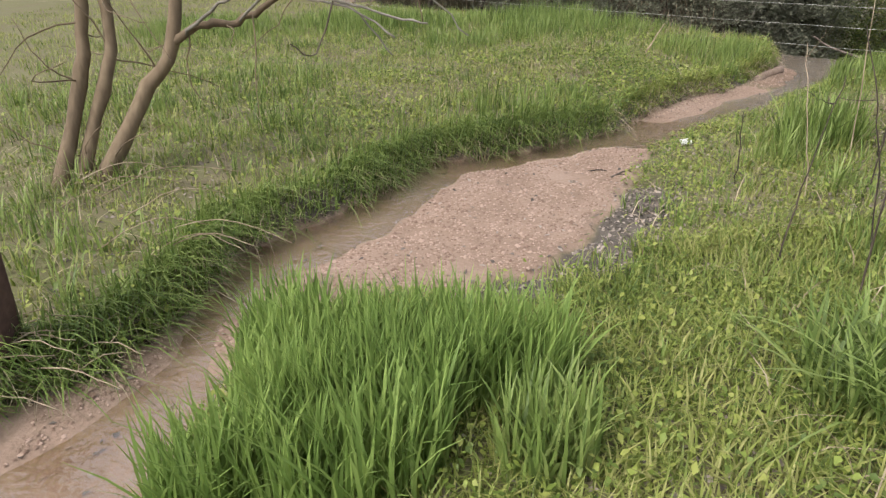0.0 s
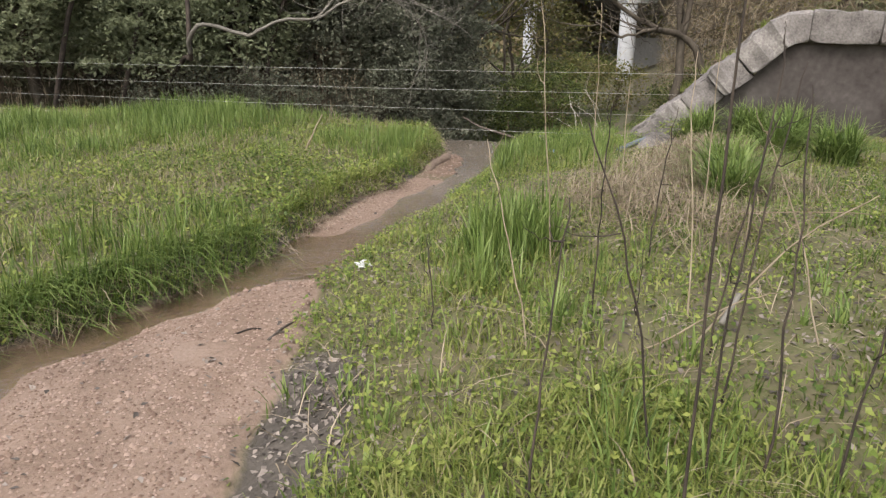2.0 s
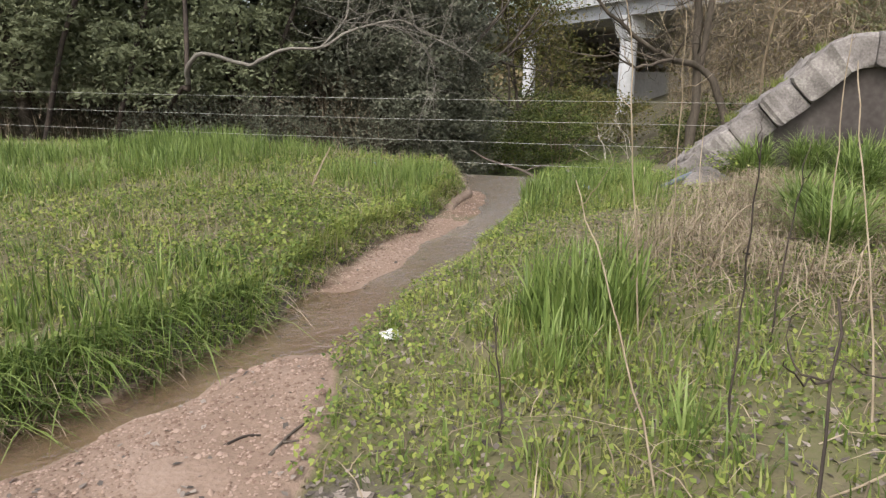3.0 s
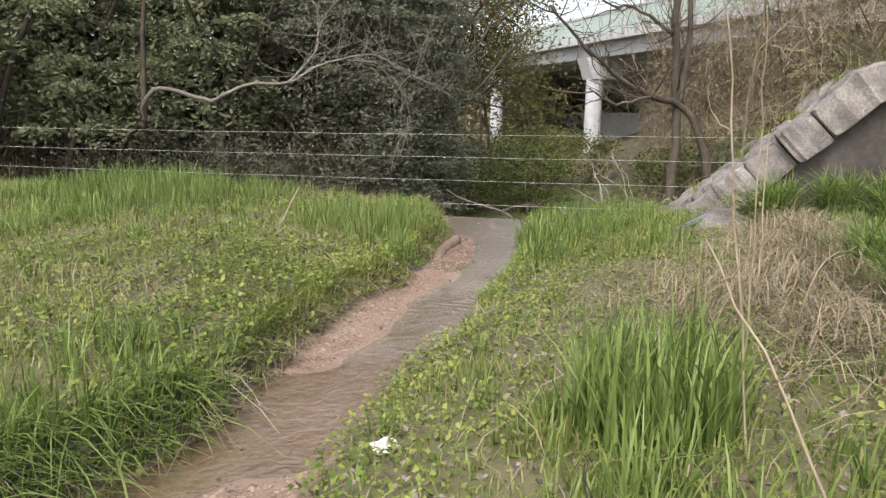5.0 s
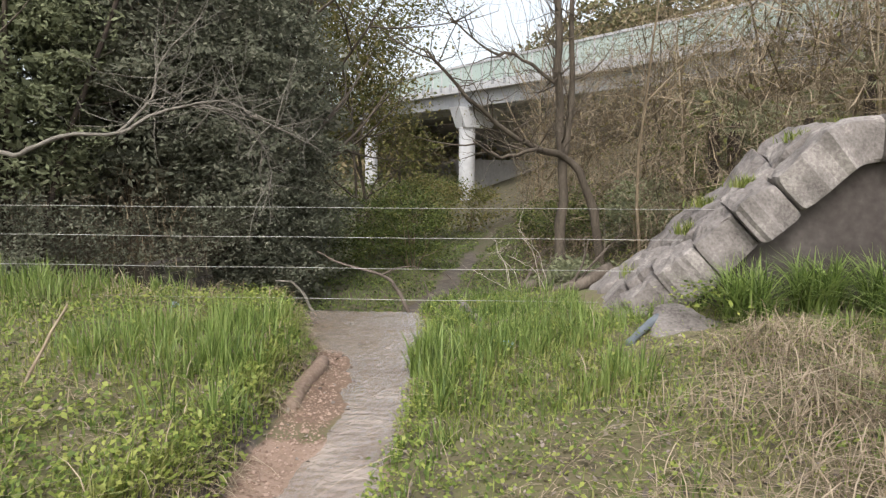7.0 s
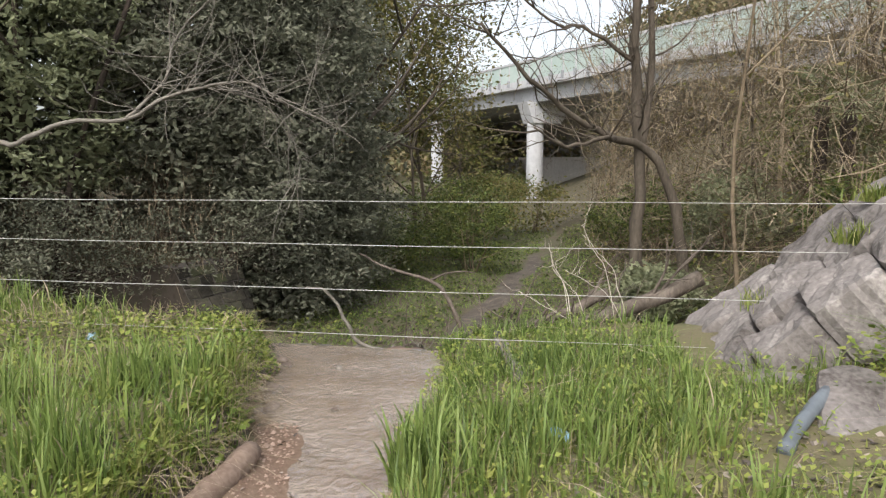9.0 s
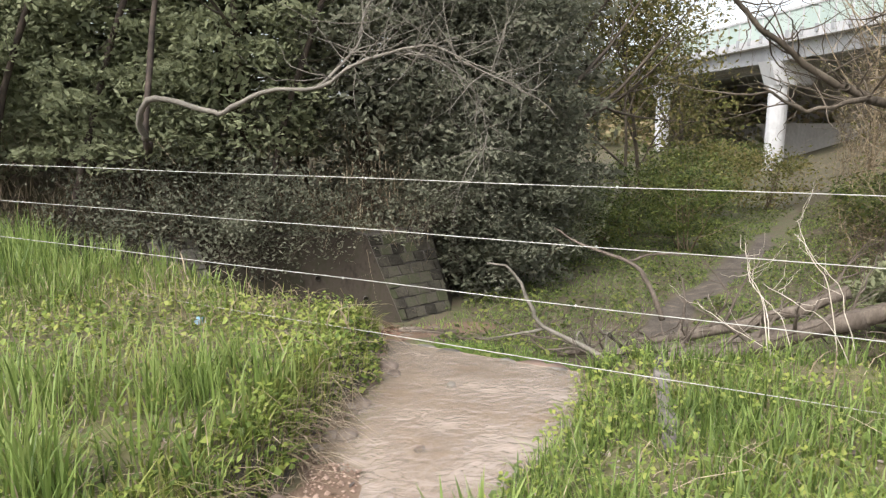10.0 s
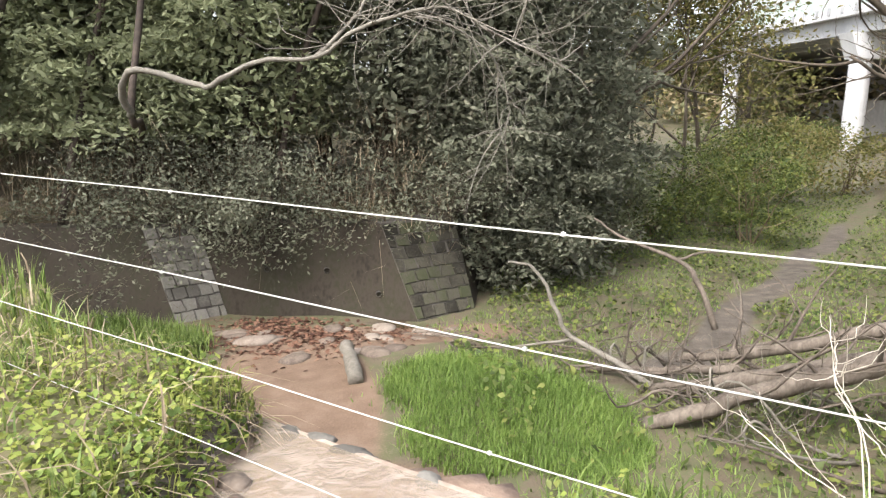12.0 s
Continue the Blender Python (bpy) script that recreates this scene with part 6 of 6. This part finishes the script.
hgt = np.clip(hgt, 0.03, 0.6) * rng.uniform(0.4, 1.4, len(P))
stuff("bank_turf", blades_mesh("bank_turf", P, hgt, M["grass_yellow"], 0.0038, 0.6, 2), "short yellowish green turf beside the stream", "grass")
tufted("bank_grass", 3600, (0.5, 8.6, 1.5, 11), lambda x, y, s, c, l, r: (c > r + 0.02) & (s < bank_edge(c)) & before_bank(x, y) & (rng.random(len(x)) > bumps(x, y, BARE_R)) & ((rng.random(len(x)) < 5 * (bumps(x, y, TALL_R) - 0.04)) | (rng.random(len(x)) < 0.3)), 17, 0.045,
       lambda x, y: 0.13 + 1.05 * bumps(x, y, TALL_R), "grass", 0.0042, 0.32, "tufts of tall green grass beside the stream", 1)
P = scatter(9000, 5.2, 7.1, 7.9, 10.6, lambda x, y, s, c, l, r: (c > r + 0.02) & (s < bank_edge(c)) & before_bank(x, y) & (rng.random(len(x)) > bumps(x, y, BARE_R)) & (vnoise(x, y, 3.3, 1) > -0.3))
stuff("lip_grass", blades_mesh("lip_grass", P, rng.uniform(0.05, 0.19, len(P)), M["grass"], 0.003, 0.5, 3), "soft fresh grass near the spillway", "grass")


P = scatter(30000, -0.9, 2.4, 0.7, 3.4, lambda x, y, s, c, l, r: (c > r) & ~((s > 2.0) & (s < 4.2) & (c < r + 0.36 + 0.08 * np.sin(9 * s)) & (rng.random(len(x)) < 0.93)))
stuff("near_turf", blades_mesh("near_turf", P, rng.uniform(0.04, 0.15, len(P)), M["grass_yellow"], 0.0035, 0.7, 2), "dense short turf with moss on the bank", "grass")
P = scatter(30000, -0.5, 2.4, 0.7, 3.4, lambda x, y, s, c, l, r: (c > r) & (vnoise(x, y, 3.1, 2) > -0.2) & ~((s > 2.0) & (s < 4.2) & (c < r + 0.36 + 0.08 * np.sin(9 * s)) & (rng.random(len(x)) < 0.93)))
P[:, 2] += rng.uniform(0.0, 0.05, len(P))
stuff("near_herbs", flat_leaves("near_herbs", P, 0.022, M["herb"]), "tiny moss-like herbs in the turf", "herbs")


def clump(x, y, r, h, n, label, mat="grass", width=0.008, lean=0.3):
    a, q = rng.uniform(0, 2 * math.pi, n), np.sqrt(rng.random(n)) * r
    X, Y = x + q * np.cos(a), y + q * np.sin(a)
    P = np.stack([X, Y, ground_z(X, Y) - 0.01], 1)
    tagged(new("grass_clump", blades_mesh("grass_clump", P, h * rng.uniform(0.45, 1.1, n), M[mat], width, lean, 4)), label, "grass clump", kind="stuff")


for x, y, r, n in ((-0.45, 2.0, 0.28, 1400), (-0.05, 2.0, 0.28, 1300), (-0.3, 1.65, 0.33, 1300), (-0.62, 2.3, 0.17, 500), (0.25, 1.95, 0.2, 600), (-0.7, 1.5, 0.15, 450)):
    clump(x, y, r, 0.41, n, "tall clump of broad fresh green grass at the stream edge", "islet", width=0.006, lean=0.28)
clump(0.3, 1.55, 0.15, 0.3, 350, "bright green grass clump in the turf", width=0.006)
clump(1.45, 1.75, 0.3, 0.35, 700, "tall drooping grass clump on the bank", width=0.006, lean=0.6)
for x, y in ((4.76, 5.05), (5.35, 5.62), (6.9, 7.38), (7.35, 7.1), (7.6, 6.7), (6.7, 6.15), (6.5, 5.4)):
    clump(x, y, 0.16, 0.5, 420, "arching sedge clump in dry straw", "grass", 0.006, 0.75)
clump(2.85, 5.02, 0.3, 0.48, 520, "tall broad-bladed green grass clump", "grass", 0.006, 0.28)
clump(5.02, 8.72, 0.1, 0.35, 140, "upright green grass clump at the water", "grass", 0.007, 0.3)

# long grass that hangs over the stream's far edge
def hanging(name, n, s0, s1, c0, c1, h0, h1, mat, width, lean, droop, label, category, gaps):
    """Blades along the far bank's edge that hang towards the water."""
    s = rng.uniform(s0, s1, n)
    s = s[vnoise(s, 0 * s, 2.2, 4) + rng.normal(0, 0.4, len(s)) > gaps]
    c = np.interp(s, sL, cL) + rng.uniform(c0, c1, len(s))
    x, y = xy(s, c)
    P = np.stack([x, y, ground_z(x, y) - 0.01], 1)
    az = math.atan2(-NX, NY) + rng.normal(0, 0.8, len(s))
    stuff(name, blades_mesh(name, P, rng.uniform(h0, h1, len(s)), M[mat], width, lean, 3, droop, az=az), label, category)


hanging("edge_grass", 9000, -0.6, 5.6, -0.3, 0.0, 0.1, 0.3, "grass", 0.0038, 0.75, 0.65, "long grass drooping over the stream edge", "grass", -0.45)
hanging("edge_tufts", 6000, 5.6, LIP, -0.3, -0.04, 0.05, 0.17, "grass_yellow", 0.0036, 0.6, 0.5, "short grass along the stream edge", "grass", -0.2)
hanging("edge_straw", 6000, -0.6, LIP, -0.14, 0.03, 0.05, 0.2, "straw", 0.0022, 1.2, 0.75, "brown dead grass hanging at the stream edge", "straw", -0.1)

# herbs along the banks
P = scatter(240000, -4, 5.6, 2, 12, lambda x, y, s, c, l, r: (c < l + 0.02) & (s < bank_edge(c)) & ((rng.random(len(x)) < np.exp(-((l - c) / 0.4) ** 2) * np.clip((s - 4.6) / 1.5, 0.12, 0.8)) | (rng.random(len(x)) < 0.95 * bumps(x, y, LOW_L)) | (rng.random(len(x)) < 0.12)) & (vnoise(x, y, 2.6, 1) > -0.55))
P[:, 2] += rng.uniform(0.01, 0.11, len(P))
stuff("bank_herbs", flat_leaves("bank_herbs", P, 0.029, M["herb"]), "leafy yellow-green herbs overhanging the stream edge", "herbs")
P = scatter(200000, -1, 7, 0.5, 12, lambda x, y, s, c, l, r: (c > r - 0.05) & (s < bank_edge(c) + 0.1) & ((rng.random(len(x)) < 0.8 * np.exp(-((c - r) / 0.45) ** 2)) | (rng.random(len(x)) < 0.45)) & (vnoise(x, y, 2.9, 4) > -0.4) & ~((s > 2.0) & (s < 4.2) & (c < r + 0.36 + 0.08 * np.sin(9 * s)) & (rng.random(len(x)) < 0.93)))
P[:, 2] += rng.uniform(0.01, 0.11, len(P))
stuff("turf_herbs", flat_leaves("turf_herbs", P, 0.023, M["herb"]), "low clover-like herbs in the turf", "herbs")
P = scatter(13000, 3.9, 6.0, 9.5, 12.4, lambda x, y, s, c, l, r: (c < l + 0.05) & (c > l - 0.55) & (s > LIP - 0.9) & (s < bank_edge(c) + 0.25) & (rng.random(len(x)) < 0.75))
P[:, 2] += rng.uniform(0.0, 0.04, len(P))
stuff("ivy_herbs", flat_leaves("ivy_herbs", P, 0.034, M["herb"]), "broad-leaved vines covering the bank corner", "herbs")
P = scatter(1900, 2.0, 5.6, 9.3, 13.0, lambda x, y, s, c, l, r: (c < l - 0.1) & (c > l - 2.6) & (s > LIP - 1.3) & (s < bank_edge(c) + 0.3) & (vnoise(x, y, 3.4, 5) + rng.normal(0, 0.25, len(x)) > 0.05))
P[:, 2] += rng.uniform(0.0, 0.08, len(P))
stuff("lip_straw", blades_mesh("lip_straw", P, rng.uniform(0.08, 0.26, len(P)), M["straw"], 0.0035, 1.1, 3, 0.5), "matted dry straw in the turf at the drop to the river", "straw")
P = scatter(5000, 6.2, 7.4, 7.0, 8.6, lambda x, y, s, c, l, r: rng.random(len(x)) < np.exp(-((x - 6.95) ** 2 + (y - 7.6) ** 2) / 0.06))
P[:, 2] += rng.uniform(0.1, 0.26, len(P))
stuff("ivy_patch", flat_leaves("ivy_patch", P, 0.035, M["herb"]), "dark leafy weeds at the foot of the stone bank", "herbs")

# tufts in the joints of the stone bank
for k, (a, b) in enumerate(((0.9, 0.5), (1.5, 0.5), (2.05, 0.52), (2.6, 0.95), (0.3, 0.6), (1.2, 0.95))):
    p = bank_point(a, b)
    n = 220
    Q = np.array(p) + rng.normal(0, 1, (n, 3)) * np.array([0.05, 0.07, 0.0]) + np.array([0, 0, 0.03])
    tagged(new("joint_tuft", blades_mesh("joint_tuft", Q, rng.uniform(0.05, 0.16, n), M["grass_yellow"], 0.004, 0.5, 2)), "tuft of grass growing in a stone joint", "grass tuft", "joint tufts", "stuff")

# dry straw
HEAPS = [(5.5, 6.15, 0.55, 1), (4.75, 5.65, 0.45, 1), (6.15, 6.75, 0.4, 1), (4.3, 5.6, 0.4, 1), (4.15, 5.9, 0.3, 0.8), (3.95, 4.95, 0.35, 0.9), (3.95, 4.5, 0.35, 0.8), (4.4, 5.65, 0.4, 0.8), (5.0, 5.07, 0.4, 0.8), (6.3, 7.1, 0.3, 0.7)]
P = scatter(130000, 1.0, 9, 1.0, 9.5, lambda x, y, s, c, l, r: (c > r + 0.1) & before_bank(x, y) & (s < bank_edge(c)) & (np.hypot(x - 6.35, y - 7.6) > 0.45) & (rng.random(len(x)) < 0.018 + 0.85 * bumps(x, y, HEAPS)))
P[:, 2] += rng.uniform(0.0, 0.05, len(P)) + bumps(P[:, 0], P[:, 1], HEAPS) * rng.uniform(0.0, 0.2, len(P))
stuff("dry_straw", blades_mesh("dry_straw", P, rng.uniform(0.1, 0.42, len(P)), M["straw"], 0.0022, 1.2, 3, 0.7, 0.35), "matted pale dry straw on the bank", "straw")
P = scatter(60000, 0.5, 7, 2.0, 10.5, lambda x, y, s, c, l, r: ((c > r + 0.15) | (c < l - 0.15)) & (s < bank_edge(c)) & (rng.random(len(x)) < 0.05 + 0.75 * bumps(x, y, BARE_R[2:6] + [(2.2, 9.1, 0.35, 0.8), (2.7, 8.6, 0.3, 0.6), (1.6, 7.6, 0.3, 0.5), (5.9, 8.5, 0.25, 0.5)])))
P[:, 2] += rng.uniform(0.012, 0.03, len(P))
stuff("twig_litter", blades_mesh("twig_litter", P, rng.uniform(0.03, 0.12, len(P)), M["straw"], 0.0024, 1.2, 2, 0.8, 0.7), "flattened straw bits and twigs between herbs", "leaf litter")
P = scatter(52000, -5, 5, 2, 13, lambda x, y, s, c, l, r: (c < l - 0.02) & (s < bank_edge(c)) & (rng.random(len(x)) < 0.10 + 0.6 * bumps(x, y, [(1.2, 8.2, 0.5, 1), (1.9, 10.2, 0.4, 1), (0.3, 7.0, 0.4, 0.8), (-2.5, 4.2, 0.5, 1), (4.3, 11.6, 0.5, 0.5), (3.4, 12.0, 0.5, 0.5), (2.9, 9.2, 0.3, 0.8)])))
P[:, 2] += rng.uniform(0.0, 0.08, len(P))
stuff("meadow_straw", blades_mesh("meadow_straw", P, rng.uniform(0.08, 0.3, len(P)), M["straw"], 0.002, 1.2, 3, 0.5, 0.3), "scattered dry straw in the meadow", "straw")

# dead leaves on mud and sand
P = scatter(110000, -2.5, 6.5, 0.5, 11.5, lambda x, y, s, c, l, r: (s < LIP) & (((s > 2.0) & (s < 4.3) & (c > r - 0.02) & (c < r + 0.42)) | ((rng.random(len(x)) < 0.35) & (c < l + 0.03) & (c > l - 0.22)) | ((rng.random(len(x)) < 0.28) & (c > r) & (x < 6.8)) | ((rng.random(len(x)) < 0.12) & (c < l) & (x > -2)) | ((rng.random(len(x)) < 0.045) & (c > l) & (c < r))))
P[:, 2] += 0.014
stuff("dead_leaves", flat_leaves("dead_leaves", P, 0.032, M["deadleaf"], 0.35, 0.6), "dark dead leaves on mud and sand", "leaf litter")

# gravel on the sand bars
P = scatter(170000, -1.5, 5.2, 1.5, 10.5, lambda x, y, s, c, l, r: (c > l + 0.03) & (c < r - 0.03) & (s < 10.3) & (bar(s, c, l, r) > 0.004) & (vnoise(x, y, 2.0, 7) > -0.7))
n = len(P)
q = rng.uniform(0.003, 0.011, (n, 1)) * (1 + 0.9 * (rng.random((n, 1)) < 0.06))
OCT = np.array([(1, 0, 0), (0, 1, 0), (-1, 0, 0), (0, -1, 0), (0, 0, 0.7)], float)
V = (P[:, None] + OCT[None] * q[:, None] * rng.uniform(0.6, 1.3, (n, 5, 1)) + np.array([0, 0, 0.012])).reshape(-1, 3)
pat = np.array([0, 1, 4, 1, 2, 4, 2, 3, 4, 3, 0, 4])
stuff("gravel", fast_mesh("gravel", V, (np.arange(n)[:, None] * 5 + pat[None]).ravel(), np.full(4 * n, 3), M["gravel"]), "coarse pink gravel on the sand bars", "gravel")

# grass in the river valley
P = scatter(100000, -4, 26, 12.5, 34, lambda x, y, s, c, l, r: (s > bank_edge(c) + 0.3) & (behind_wall(x, y) < -0.15) & (hill(x, y, s, c) < 0.8) & ((bumps(x, y, [(7.6, 16.4, 1.5, 1.2), (8.2, 15.4, 1.4, 1.2), (8.6, 13.8, 1.5, 1.0), (2.6, 19.0, 1.2, 1), (1.0, 18.0, 2.0, 1)]) + rng.normal(0, 0.12, len(x)) > 0.5) | ((s > 14) & (x > 7.4) & (vnoise(x, y, 0.9, 3) > -0.5) & (np.abs(c + 4.07 - 0.1 * (s - 20.7) + 0.15 * np.sin(s * 1.1)) > 0.42 + 0.15 * np.sin(s * 2.3)) & (rng.random(len(x)) < 0.8)) | ((c < -2) & (s < 14) & (rng.random(len(x)) < 0.5))))
isl = bumps(P[:, 0], P[:, 1], [(7.6, 16.4, 1.6, 1), (8.2, 15.4, 1.4, 1)])
stuff("valley_grass", blades_mesh("valley_grass", P, (0.10 + 0.03 * isl) * rng.uniform(0.5, 1.4, len(P)), M["islet"], 0.008, 0.6, 2), "fresh green grass on the river islet and valley floor", "grass")

P = scatter(60000, 7.5, 30, 13, 42, lambda x, y, s, c, l, r: (s > 15) & (behind_wall(x, y) < -0.2) & (hill(x, y, s, c) < 2.0) & (vnoise(x, y, 0.7, 6) + rng.normal(0, 0.3, len(x)) > -0.3) & (np.abs(c + 4.07 - 0.1 * (s - 20.7) + 0.15 * np.sin(s * 1.1)) > 0.42 + 0.15 * np.sin(s * 2.3)))
P[:, 2] += rng.uniform(0.02, 0.2, len(P))
stuff("valley_herbs", flat_leaves("valley_herbs", P, 0.09, M["shrub"]), "olive green weeds covering the valley floor", "herbs")

P = scatter(62000, 5.8, 10.2, 13.6, 18.6, lambda x, y, s, c, l, r: (bumps(x, y, [(7.3, 16.6, 1.15, 1.2), (8.1, 15.7, 1.2, 1.2), (7.2, 15.3, 0.95, 1.2), (8.3, 14.8, 0.8, 1.2)]) + rng.normal(0, 0.06, len(x)) > 0.55))
stuff("islet_grass", blades_mesh("islet_grass", P, rng.uniform(0.06, 0.2, len(P)), M["islet"], 0.005, 0.5, 2), "thick fresh green grass on the river islet", "grass")
P = scatter(30000, 0.5, 4.2, 17.2, 20.4, lambda x, y, s, c, l, r: (behind_wall(x, y) < -0.1) & (bumps(x, y, [(2.7, 19.0, 1.0, 1.2), (1.5, 19.5, 1.2, 1.2)]) + rng.normal(0, 0.08, len(x)) > 0.5))
stuff("river_edge_grass", blades_mesh("river_edge_grass", P, rng.uniform(0.1, 0.4, len(P)), M["grass"], 0.009, 0.45, 2), "tall dark green grass at the foot of the river wall", "grass")
P = scatter(9000, 3.2, 7.6, 17.6, 20.6, lambda x, y, s, c, l, r: (behind_wall(x, y) < -0.05) & (rng.random(len(x)) < bumps(x, y, [(4.6, 19.6, 0.8, 1), (5.5, 19.2, 0.6, 0.8), (6.6, 19.3, 0.5, 0.4)])))
P[:, 2] += 0.02
stuff("red_leaf_mat", flat_leaves("red_leaf_mat", P, 0.09, M["rustleaf"], 0.25, 0.6), "rust-red leaf mat at the foot of the river wall", "leaf litter")
